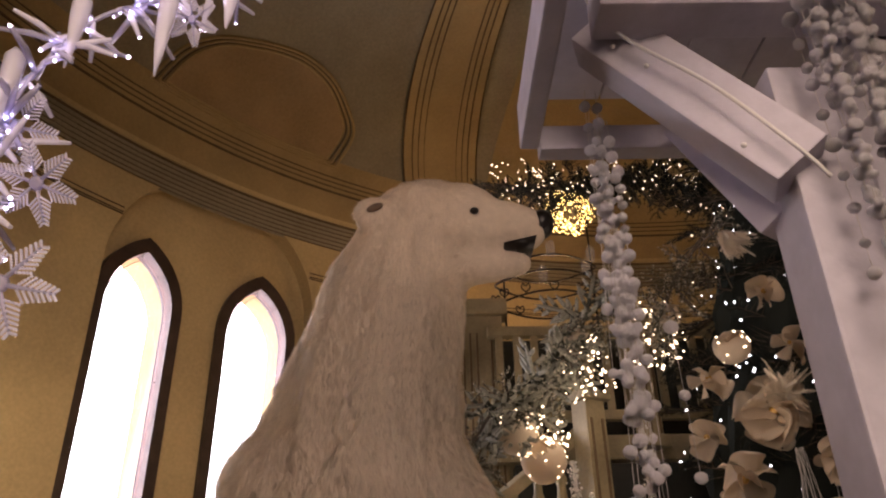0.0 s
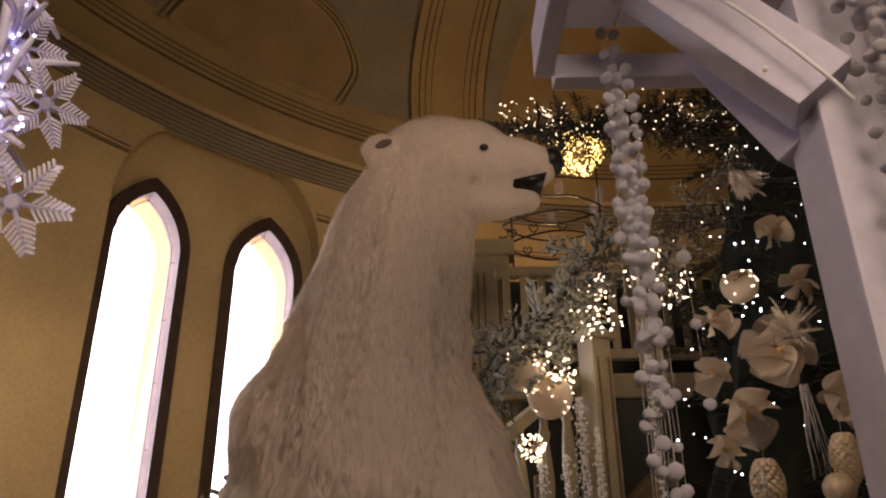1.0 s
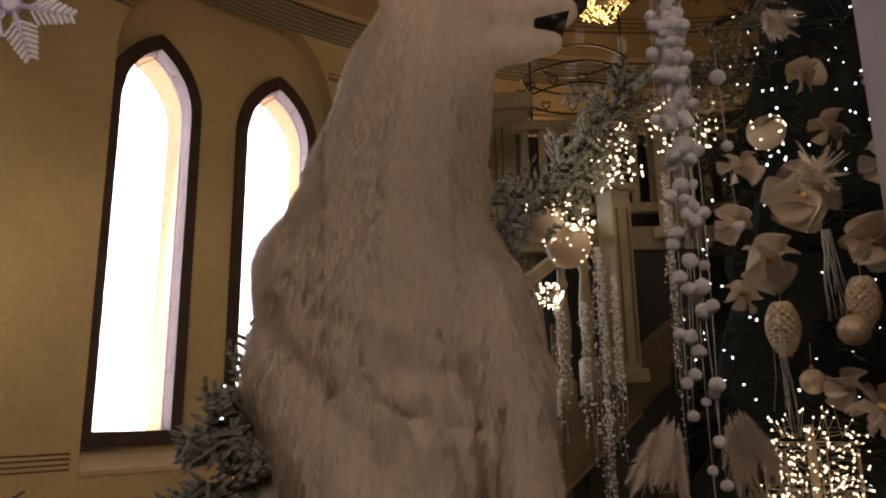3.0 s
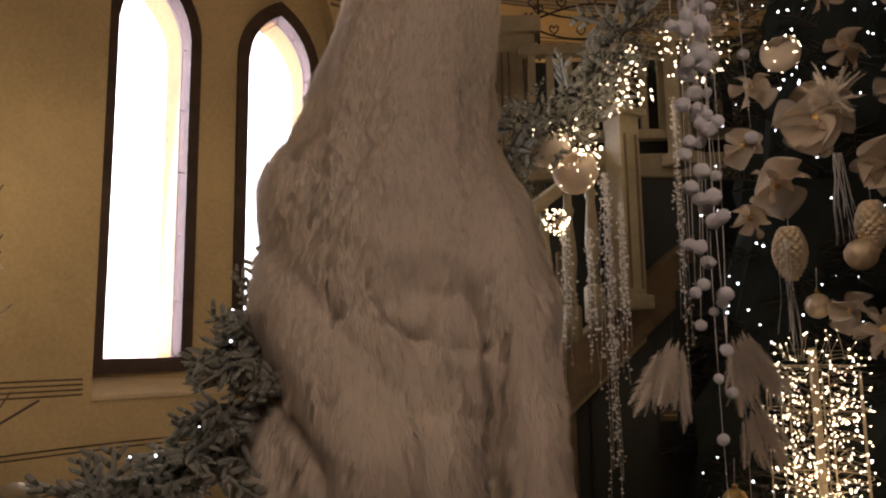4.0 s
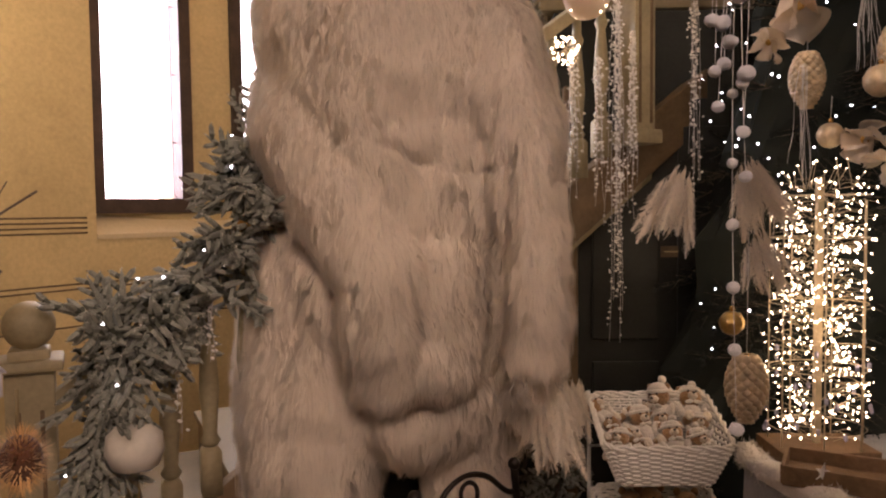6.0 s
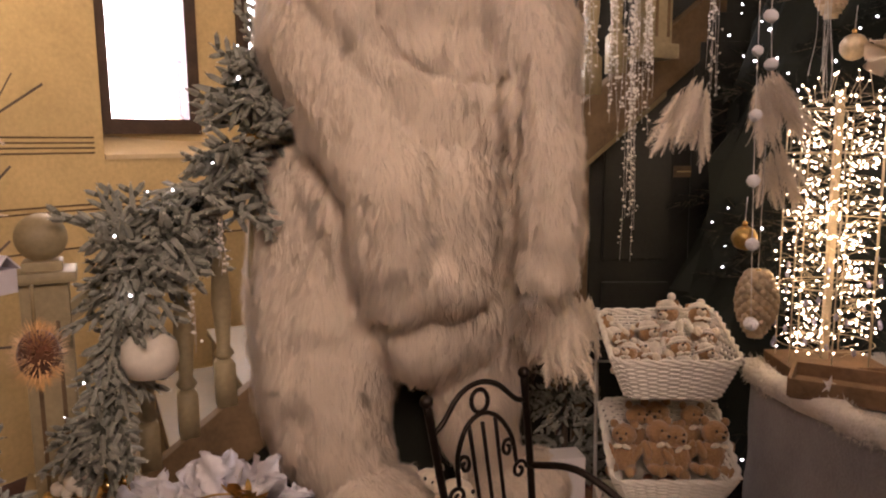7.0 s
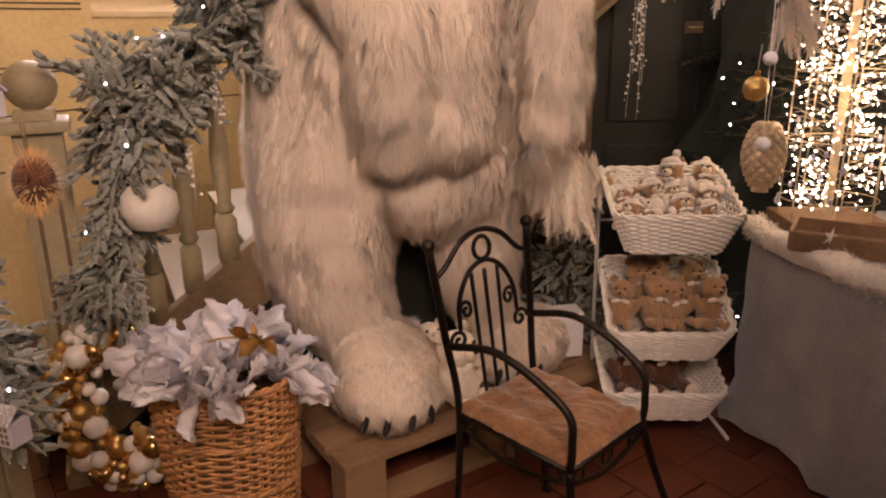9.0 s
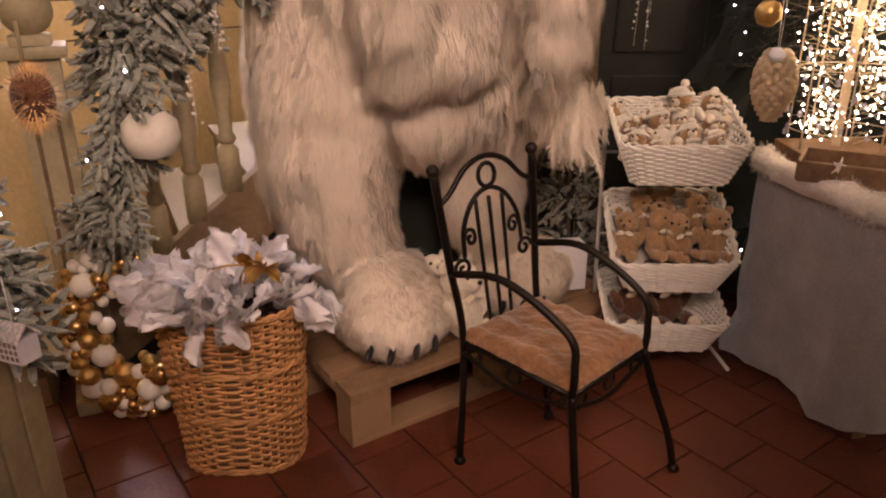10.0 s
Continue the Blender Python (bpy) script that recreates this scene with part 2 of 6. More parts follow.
def bulbs_mesh(name, points, r, material):
    """Tiny octahedral LED bulbs joined into one mesh."""
    base = np.array([(1, 0, 0), (-1, 0, 0), (0, 1, 0), (0, -1, 0), (0, 0, 1), (0, 0, -1)], float) * r
    tri = np.array([(0, 2, 4), (2, 1, 4), (1, 3, 4), (3, 0, 4), (2, 0, 5), (1, 2, 5), (3, 1, 5), (0, 3, 5)])
    P = np.array([tuple(p) for p in points], float)
    size = np.random.RandomState(len(P)).uniform(0.6, 1.3, (len(P), 1, 1))
    V = (P[:, None, :] + base[None] * size).reshape(-1, 3)
    Fc = (tri[None] + 6 * np.arange(len(P))[:, None, None]).reshape(-1, 3)
    return arrays_mesh(name, V.tolist(), Fc.tolist(), [material])


def evaluated(ob):
    dg = bpy.context.evaluated_depsgraph_get()
    dg.update()
    return bpy.data.meshes.new_from_object(ob.evaluated_get(dg))


def discard(ob):
    me = ob.data
    bpy.data.objects.remove(ob)
    if me and me.users == 0:
        bpy.data.meshes.remove(me)


# ---- the rotunda ----
def arch_outline(half, z0, spring, top, n=10, pointed=True):
    """(s, z) outline of an upright opening with an arch."""
    out = [(-half, z0), (half, z0), (half, spring)]
    for i in range(1, n):
        t = i / n
        if pointed:
            rise = top - spring
            rr = (rise * rise + half * half) / (2 * half)
            a = t * math.acos((rr - half) / rr)
            x, z = half - rr + rr * math.cos(a), spring + rr * math.sin(a)
        else:
            x, z = half * math.cos(t * math.pi / 2), spring + (top - spring) * math.sin(t * math.pi / 2)
        out.append((x, z))
    out.append((0, top))
    out += [(-x, z) for x, z in reversed(out[2:-1])]
    return out


def curved_prism(bm, outline, phi, r0, r1, mi=0):
    """Bends a flat outline onto the round wall, between two radii."""
    def at(s, z, r):
        return polar(phi - math.degrees(s / RAD), r, z)
    a = [bm.verts.new(at(s, z, r0)) for s, z in outline]
    b = [bm.verts.new(at(s, z, r1)) for s, z in outline]
    k = len(outline)
    for i in range(k):
        bm.faces.new((a[i], a[(i + 1) % k], b[(i + 1) % k], b[i])).material_index = mi
    bm.faces.new(a).material_index = mi
    bm.faces.new(b).material_index = mi
    return bm


def ring_prism(bm, outer, inner, phi, r0, r1):
    """A frame between two outlines with as many points."""
    def at(s, z, r):
        return polar(phi - math.degrees(s / RAD), r, z)
    k = len(outer)
    rows = [[bm.verts.new(at(s, z, r)) for s, z in o] for o, r in ((outer, r0), (inner, r0), (inner, r1), (outer, r1))]
    for q in range(4):
        a, b = rows[q], rows[(q + 1) % 4]
        for i in range(k):
            bm.faces.new((a[i], a[(i + 1) % k], b[(i + 1) % k], b[i]))
    return bm


def round_wall():
    bm = bmesh.new()
    n, zs = 180, (0, CORNICE + 0.25)
    grid = [[[bm.verts.new(polar(360 * i / n, r, z)) for i in range(n)] for z in zs] for r in (RAD, RAD + 0.5)]
    for i in range(n):
        j = (i + 1) % n
        a, b = grid
        bm.faces.new((a[0][i], a[0][j], a[1][j], a[1][i]))
        bm.faces.new((b[0][j], b[0][i], b[1][i], b[1][j]))
        bm.faces.new((a[1][i], a[1][j], b[1][j], b[1][i]))
        bm.faces.new((a[0][j], a[0][i], b[0][i], b[0][j]))
    wall = solid("wall_round", bm, OCHRE, "curved ochre plaster wall of a round hall", "wall", kind="structure")
    cutters = []
    for phi, o, r1 in ((135.5, arch_outline(0.745, 1.5, 3.78, 4.55, 12, False), RAD + 0.14),
                       *[(p, arch_outline(0.275, 1.63, 3.60, 4.03), RAD + 0.8) for p in WIN_PHI]):
        cb = curved_prism(bmesh.new(), o, phi, RAD - 0.2, r1)
        c = new("cutter", finish(cb, "cutter", OCHRE))
        mod = wall.modifiers.new("cut", "BOOLEAN")
        mod.object, mod.operation, mod.solver = c, "DIFFERENCE", "EXACT"
        cutters.append(c)
    old = wall.data
    me = evaluated(wall)
    wall.modifiers.clear()
    wall.data = me
    bpy.data.meshes.remove(old)
    for c in cutters:
        discard(c)
    return wall


wall = round_wall()

# sloping sill of the window niche
bm = bmesh.new()
ss = [-0.745 + 1.49 * i / 12 for i in range(13)]
prof = ((RAD - 0.012, 1.49), (RAD - 0.012, 1.515), (RAD + 0.138, 1.62), (RAD + 0.138, 1.49))
rows = [[bm.verts.new(polar(135.5 - math.degrees(s / RAD), r, z)) for r, z in prof] for s in ss]
for a, b in zip(rows, rows[1:]):
    for q in range(4):
        bm.faces.new((a[q], a[(q + 1) % 4], b[(q + 1) % 4], b[q]))
bm.faces.new(rows[0]), bm.faces.new(rows[-1])
solid("window_sill", bm, SILL, "pale sloping plaster sill below two windows", "window sill", kind="structure")


def leaded_window(i, phi):
    w = thing("window_%d" % i, "tall pointed leaded window with a dark wooden frame", "window", kind="structure")
    outer = arch_outline(0.284, 1.62, 3.58, 4.035)
    inner = arch_outline(0.216, 1.70, 3.56, 3.935)
    part("window_frame", ring_prism(bmesh.new(), outer, inner, phi, RAD + 0.055, RAD + 0.18), DARKWOOD, w, "dark wooden frame")
    r = RAD + 0.12
    core = arch_outline(0.194, 1.725, 3.55, 3.895)
    pane = part("pane", curved_prism(bmesh.new(), core, phi, r, r + 0.004), GLASS, w, "clear glass")
    pane.visible_shadow = False
    edge = part("border_pane", ring_prism(bmesh.new(), inner, core, phi, r, r + 0.004), PINKGLASS, w, "pale pink border glass")
    edge.visible_shadow = False

    def at(s, z):
        return polar(phi - math.degrees(s / RAD), r - 0.004, z)
    bm = bmesh.new()
    tube(bm, [at(s, z) for s, z in core], 0.0028, 4, closed=True)
    for z in (2.02, 2.4, 2.78, 3.16, 3.54):
        for sg in (-1, 1):
            tube(bm, [at(sg * 0.19, z), at(sg * 0.216, z)], 0.003, 4)
    for a, b in (((-0.192, 1.73), (-0.216, 1.70)), ((0.192, 1.73), (0.216, 1.70)), ((0, 3.89), (0, 3.94)), ((-0.11, 3.8), (-0.135, 3.86)), ((0.11, 3.8), (0.135, 3.86))):
        tube(bm, [at(*a), at(*b)], 0.003, 4)
    for s in (-0.10, 0.0, 0.10):
        tube(bm, [at(s, 1.76), at(s, 2.1)], 0.0018, 4)
    # drawn medallion with sprigs
    tube(bm, [at(0.055 * math.cos(a), 2.95 + 0.1 * math.sin(a)) for a in [math.tau * q / 20 for q in range(20)]], 0.0022, 4, closed=True)
    for sg in (-1, 1):
        for dz in (-0.1, 0.0, 0.1):
            c = (sg * 0.10, 2.95 + dz)
            tube(bm, [at(c[0] + 0.026 * math.cos(a), c[1] + 0.035 * math.sin(a)) for a in [math.tau * q / 10 for q in range(9)]], 0.0018, 4)
        tube(bm, bez([at(sg * 0.04, 3.04), at(sg * 0.05, 3.12), at(sg * 0.08, 3.2)], 5), 0.0018, 4)
    part("lead_cames", bm, LEAD, w, "thin dark lead lines")


for i, phi in enumerate(WIN_PHI):
    leaded_window(i + 1, phi)
# bright overcast sky outside
bm = bmesh.new()
a = [[bm.verts.new(polar(p, RAD + 3.5, z)) for z in (-3, 12)] for p in range(95, 181, 5)]
for p, q in zip(a, a[1:]):
    bm.faces.new((p[0], q[0], q[1], p[1]))
solid("backdrop_sky", bm, SKYCARD, "white overcast sky outside the windows", "sky", kind="structure")


# dome over the cornice
def dome_at(phi, u, lift=0.0):
    """u: 0 at the cornice, 1 at the crown."""
    a = u * math.pi / 2
    r = RAD * (1 - 0.96 * (1 - math.cos(a))) if u < 1 else RAD * 0.04
    z = CORNICE + 1.75 * math.sin(a)
    return polar(phi, r - lift * math.cos(a), z - lift * math.sin(a))


bm = bmesh.new()
n, k = 120, 24
g = [[bm.verts.new(dome_at(360 * i / n, j / k)) for i in range(n)] for j in range(k + 1)]
for j in range(k):
    for i in range(n):
        f = bm.faces.new((g[j][i], g[j][(i + 1) % n], g[j + 1][(i + 1) % n], g[j + 1][i]))
        f.smooth = True
        f.material_index = 1 if j < 4 or 12 <= i < 36 else 0
bm.faces.new(g[k])
solid("ceiling", bm, [DOME, BAND], "olive painted plaster dome with ochre lower band", "ceiling", kind="structure")


def cornice_ring(r_in, z, h, material, name, label):
    bm = bmesh.new()
    n = 180
    prof = ((RAD - r_in, z), (RAD + 0.02, z - 0.01), (RAD + 0.02, z + h), (RAD - r_in, z + h))
    g = [[bm.verts.new(polar(360 * i / n, r, zz)) for r, zz in prof] for i in range(n)]
    for i in range(n):
        a, b = g[i], g[(i + 1) % n]
        for q in range(4):
            bm.faces.new((a[q], a[(q + 1) % 4], b[(q + 1) % 4], b[q]))
    return solid(name, bm, material, label, "trim", kind="structure")


for z, h, r, m in ((CORNICE - 0.005, 0.035, 0.02, OCHRE), (4.375, 0.20, 0.004, DOME)):
    cornice_ring(r, z, h, m, "trim", "painted cornice band round the hall")
for z in (CORNICE - 0.015, 4.545, 4.51, 4.475, 4.44, 4.405, 4.375, 4.13, 4.10, 4.085):
    bm = bmesh.new()
    spans = ((144.2, 240), (60, 126.6)) if z < 4.3 else ((60, 240),)
    for a0, a1 in spans:
        tube(bm, [polar(a0 + (a1 - a0) * i / 60, RAD - 0.004, z) for i in range(61)], 0.011 if z > 4.57 else 0.0045, 5)
    solid("trim", bm, LINE, "thin dark painted line under the cornice", "trim", kind="structure")
for z in (1.60, 1.575, 1.55, 1.525, 1.27, 1.245, 1.06):
    bm = bmesh.new()
    spans = ((145.6, 215), (95, 125.6)) if z > 1.5 else ((95, 215),)
    for a0, a1 in spans:
        tube(bm, [polar(a0 + (a1 - a0) * i / 60, RAD - 0.001, z) for i in range(61)], 0.0045, 4)
    solid("trim", bm, LINE, "thin dark painted dado line on the wall", "trim", kind="structure")


def dome_patch(name, outline, material, label, lift=0.012):
    """A raised field on the dome from a (phi, u) outline."""
    bm = bmesh.new()
    k = len(outline)
    c = (sum(p for p, _ in outline) / k, sum(u for _, u in outline) / k)
    prev = None
    for q in range(1, 9):
        f = q / 8
        ring = [bm.verts.new(dome_at(c[0] + (p - c[0]) * f, c[1] + (u - c[1]) * f, lift)) for p, u in outline]
        if prev is None:
            mid = bm.verts.new(dome_at(*c, lift))
            for i in range(k):
                bm.faces.new((mid, ring[i], ring[(i + 1) % k]))
        else:
            for i in range(k):
                bm.faces.new((prev[i], ring[i], ring[(i + 1) % k], prev[(i + 1) % k]))
        prev = ring
    return solid(name, bm, material, label, "ceiling panel", kind="structure", smooth=True)


def smooth_outline(pts, corners):
    """Rounds an outline but keeps the numbered corners sharp."""
    out, k = [], len(pts)
    for i in range(k):
        a, b, c, d = pts[i - 1], pts[i], pts[(i + 1) % k], pts[(i + 2) % k]
        if i in corners:
            a = b
        if (i + 1) % k in corners:
            d = c
        for j in range(6):
            t = j / 6
            out.append(tuple(0.5 * (2 * b[q] + (c[q] - a[q]) * t + (2 * a[q] - 5 * b[q] + 4 * c[q] - d[q]) * t * t + (3 * b[q] - a[q] - 3 * c[q] + d[q]) * t ** 3) for q in (0, 1)))
    return out


PANEL_LINE = smooth_outline([(143.9, 0.165), (143.0, 0.235), (141.2, 0.28), (138.6, 0.305), (135.6, 0.322), (132.8, 0.326), (129.8, 0.312), (127.4, 0.279), (125.9, 0.235), (126.6, 0.165), (131, 0.163), (135, 0.163), (139.5, 0.163)], (0, 9))
dome_patch("ceiling_panel", PANEL_LINE, PANEL, "brown lobed painted panel on the dome")


def grown(outline, f):
    k = len(outline)
    c = (sum(p for p, _ in outline) / k, sum(u for _, u in outline) / k)
    return [(c[0] + (p - c[0]) * f, c[1] + (u - c[1]) * (1 + (f - 1) * 1.1)) for p, u in outline]


for f, w, m in ((1.0, 0.012, BAND), (1.035, 0.005, LINE), (1.07, 0.010, BAND), (1.10, 0.004, LINE), (1.14, 0.012, BAND)):
    bm = tube(bmesh.new(), [dome_at(p, u, 0.008) for p, u in grown(PANEL_LINE, f)], w, 6, closed=True)
    solid("trim", bm, m, "painted moulding round the ceiling panel", "trim", kind="structure", smooth=True)
for u in (0.088, 0.102, 0.114, 0.126):
    bm = tube(bmesh.new(), [dome_at(60 + 180 * i / 90, u, 0.004) for i in range(91)], 0.009 if u < 0.09 else 0.005, 5)
    solid("trim", bm, LINE, "thin dark painted line over the cornice", "trim", kind="structure")
# broad rib rising over the dome
bm = bmesh.new()
rib = []
for i in range(25):
    u = 0.0 + 0.9 * i / 24
    rib.append([bm.verts.new(dome_at(p, u, 0.03)) for p in (115 + 16 * u + 0.0, 107.0 + 12 * u)])
for a, b in zip(rib, rib[1:]):
    bm.faces.new((a[0], b[0], b[1], a[1]))
solid("ceiling_rib", bm, BAND, "broad beige painted rib on the dome", "ceiling rib", kind="structure")
for f in (0.0, 0.12, 0.2, 0.28, 0.72, 0.8, 0.88, 1.0):
    bm = tube(bmesh.new(), [dome_at(115 + 16 * u + f * (-8 - 4 * u), u, 0.034) for u in [0.9 * i / 24 for i in range(25)]], 0.006, 4)
    solid("trim", bm, LINE, "thin dark line along the ceiling rib", "trim", kind="structure")

# floor
bm = bmesh.new()
ring = [bm.verts.new(polar(360 * i / 90, RAD + 0.05, -0.012)) for i in range(90)]
bm.faces.new(ring)
low = [bm.verts.new(v.co - Vector((0, 0, 0.1))) for v in ring]
for i in range(90):
    bm.faces.new((ring[i], ring[(i + 1) % 90], low[(i + 1) % 90], low[i]))
bm.faces.new(low[::-1])
floor = solid("floor", bm, GROUT, "worn terracotta tile floor", "floor", kind="structure")


# ---- the bear ----
def bear():
    """A standing furry show figure on a pallet, joined and smoothed from rounded masses, with a coat of separate hairs."""
    bm = bmesh.new()

    def egg(c, r, rot=(0, 0, 0)):
        bmesh.ops.create_icosphere(bm, subdivisions=3, radius=1.0, matrix=pose(*c, *rot) @ Matrix.Diagonal((*r, 1)))

    def limb(pts):
        for (c0, r0), (c1, r1) in zip(pts, pts[1:]):
            c0, c1 = Vector(c0), Vector(c1)
            k = max(2, int((c1 - c0).length / 0.06))
            for i in range(k + 1):
                t = i / k
                bmesh.ops.create_icosphere(bm, subdivisions=2, radius=r0 + (r1 - r0) * t, matrix=Matrix.Translation(c0.lerp(c1, t)))

    egg((-0.26, 2.68, 1.42), (0.45, 0.37, 0.62))
    egg((-0.28, 2.68, 2.0), (0.46, 0.39, 0.46))
    egg((-0.30, 2.70, 1.12), (0.44, 0.30, 0.34))
    limb([((-0.29, 2.60, 2.80), 0.21), ((-0.42, 2.64, 2.42), 0.255), ((-0.46, 2.64, 2.2), 0.29)])
    limb([((-0.28, 2.64, 2.2), 0.37), ((-0.235, 2.58, 2.6), 0.315), ((-0.17, 2.52, 2.9), 0.28), ((-0.10, 2.48, 3.08), 0.235)])
    egg((-0.03, 2.45, 3.175), (0.25, 0.205, 0.205))
    egg((0.08, 2.44, 3.18), (0.19, 0.17, 0.19))
    limb([((0.10, 2.42, 3.16), 0.155), ((0.25, 2.395, 3.155), 0.115), ((0.325, 2.385, 3.15), 0.088)])
    limb([((0.08, 2.42, 3.035), 0.10), ((0.20, 2.40, 3.015), 0.07), ((0.30, 2.385, 3.012), 0.048)])
    egg((-0.235, 2.305, 3.18), (0.072, 0.040, 0.074), (0, -20, 0))
    egg((-0.17, 2.60, 3.36), (0.05, 0.04, 0.055))
    # hanging arm and the arm laid over the belly
    limb([((0.02, 2.55, 2.13), 0.20), ((0.105, 2.43, 1.85), 0.15), ((0.145, 2.33, 1.5), 0.108), ((0.15, 2.31, 1.3), 0.108), ((0.15, 2.31, 1.2), 0.102)])
    limb([((-0.57, 2.64, 2.10), 0.19), ((-0.565, 2.54, 1.86), 0.19), ((-0.42, 2.41, 1.63), 0.165), ((-0.305, 2.36, 1.43), 0.15), ((-0.295, 2.345, 1.22), 0.14), ((-0.29, 2.36, 1.11), 0.115)])
    egg((-0.15, 2.50, 1.34), (0.19, 0.225, 0.35))
    egg((-0.20, 2.46, 1.16), (0.20, 0.20, 0.17))
    egg((0.17, 2.50, 1.0), (0.075, 0.07, 0.085))
    egg((-0.40, 2.66, 2.20), (0.38, 0.34, 0.34), (0, 15, 0))
    egg((-0.26, 2.66, 2.15), (0.42, 0.39, 0.5))
    egg((-0.20, 2.72, 1.06), (0.34, 0.30, 0.32))
    egg((-0.21, 2.60, 1.0), (0.27, 0.24, 0.25))
    egg((-0.24, 2.70, 1.72), (0.46, 0.42, 0.50))
    # legs and feet
    limb([((-0.52, 2.74, 1.4), 0.32), ((-0.575, 2.68, 1.05), 0.295), ((-0.585, 2.60, 0.80), 0.255), ((-0.575, 2.57, 0.60), 0.215), ((-0.475, 2.54, 0.38), 0.145)])
    limb([((-0.08, 2.70, 1.1), 0.26), ((-0.065, 2.66, 0.80), 0.165), ((-0.06, 2.68, 0.58), 0.14), ((-0.02, 2.72, 0.40), 0.13)])
    egg((-0.345, 2.36, 0.30), (0.205, 0.25, 0.11), (0, 0, -8))
    egg((-0.40, 2.46, 0.36), (0.16, 0.17, 0.12))
    egg((0.10, 2.70, 0.295), (0.17, 0.27, 0.11), (0, 0, -22))
    me0 = finish(bm, "bear_masses", FURSKIN)
    tmp = new("bear_masses", me0)
    rm = tmp.modifiers.new("remesh", "REMESH")
    rm.mode, rm.voxel_size = "VOXEL", 0.016
    sm = tmp.modifiers.new("smooth", "SMOOTH")
    sm.factor, sm.iterations = 0.5, 9
    me = evaluated(tmp)
    discard(tmp)
    nv = len(me.vertices)
    co = np.empty(nv * 3)
    me.vertices.foreach_get("co", co)
    co = co.reshape(-1, 3)
    nor = np.empty(nv * 3)
    me.vertex_normals.foreach_get("vector", nor)
    nor = nor.reshape(-1, 3)
    # soft unevenness of the stuffing
    folds = (((-0.76, 1.73), (-0.60, 1.52), (-0.478, 1.385), (-0.458, 1.2), (-0.445, 1.06)), ((0.07, 1.78), (0.04, 1.5), (0.035, 1.3), (0.01, 1.1)))

    def fold_gap(x, z):
        best = 9.0
        for line in folds:
            for (x0, z0), (x1, z1) in zip(line, line[1:]):
                t = max(0.0, min(1.0, ((x - x0) * (x1 - x0) + (z - z0) * (z1 - z0)) / ((x1 - x0) ** 2 + (z1 - z0) ** 2)))
                best = min(best, math.hypot(x - x0 - t * (x1 - x0), z - z0 - t * (z1 - z0)))
        return best
    for i in range(nv):
        v = Vector(co[i])
        k = 1.0 if v.z < 2.6 else 0.3
        d = 0.018 * k * noise.noise(v * 4.5) + 0.010 * k * noise.noise(v * Vector((16, 16, 8)))
        # crease under the breast, and folds of the coat
        d -= (0.030 * math.exp(-((v.x + 0.23) / 0.10) ** 4 - ((v.z - 1.76 - 2.2 * (v.x + 0.13) ** 2) / 0.028) ** 2) + 0.012 * math.exp(-((v.x + 0.04) / 0.10) ** 4 - ((v.z - 1.74) / 0.025) ** 2)) * (1 if nor[i][1] < -0.3 else 0)
        if nor[i][1] < 0.1 and 0.9 < v.z < 1.85:
            d -= (0.042 if v.x < -0.2 else 0.026) * math.exp(-(fold_gap(v.x, v.z) / 0.026) ** 2)
        # open mouth
        if v.x > 0.24:
            d -= 0.018 * math.exp(-((v.z - 3.048 - (v.x - 0.3) * 0.1) / 0.014) ** 2)
        co[i] += nor[i] * d
    verts = [tuple(c) for c in co]
    polys = [tuple(p.vertices) for p in me.polygons]
    idx = []
    for p in me.polygons:
        c = co[list(p.vertices)].mean(axis=0)
        m = 0
        if c[0] > 0.372 and c[2] > 3.135 and c[2] < 3.225:
            m = 2
        idx.append(m)
    faces = list(polys)
    bpy.data.meshes.remove(me)

    # hairs: two-piece tapering blades
    rs = np.random.RandomState(5)
    tri = []
    for p, m in zip(polys, idx):
        if m == 0:
            tri.append(p[:3])
            if len(p) == 4:
                tri.append((p[0], p[2], p[3]))
    tri = np.array(tri)
    A, B, C = co[tri[:, 0]], co[tri[:, 1]], co[tri[:, 2]]
    area = np.linalg.norm(np.cross(B - A, C - A), axis=1) / 2
    area *= np.where(nor[tri[:, 0], 1] > 0.35, 0.15, 1.0)
    N = 480000
    pick = rs.choice(len(tri), N, p=area / area.sum())
    u, v = rs.rand(N), rs.rand(N)
    flip = u + v > 1
    u[flip], v[flip] = 1 - u[flip], 1 - v[flip]
    P = A[pick] + (B - A)[pick] * u[:, None] + (C - A)[pick] * v[:, None]
    NN = np.cross(B - A, C - A)[pick]
    NN /= np.linalg.norm(NN, axis=1)[:, None]
    mean = nor[tri[pick, 0]]
    NN *= np.sign((NN * mean).sum(1))[:, None]
    z = P[:, 2]
    head = np.clip((z - 2.75) / 0.35, 0, 1)
    muzzle = np.clip((P[:, 0] - 0.02) / 0.15, 0, 1) * (z > 2.9)
    tuft = np.where((z < 1.14) & (P[:, 0] > 0.08) & (z > 0.85), 1.9, 1.0)
    length = tuft * (0.062 - 0.024 * np.clip((z - 1.5) / 0.9, 0, 1)) * np.where(z < 0.45, 0.62, 1.0) * (1 - 0.45 * head) * (1 - 0.75 * muzzle) * rs.uniform(0.6, 1.25, N)
    cell = np.floor((P + rs.normal(0, 0.003, P.shape)) / np.array([0.013, 0.013, 0.028])).astype(np.int64)
    _, lock = np.unique(cell @ np.array([1, 5003, 25030009]), return_inverse=True)
    lock = lock.ravel()
    fluff = rs.normal(0, 1, lock.max() + 1)[lock]
    length *= np.clip(1.0 + 0.2 * fluff, 0.5, 1.7)
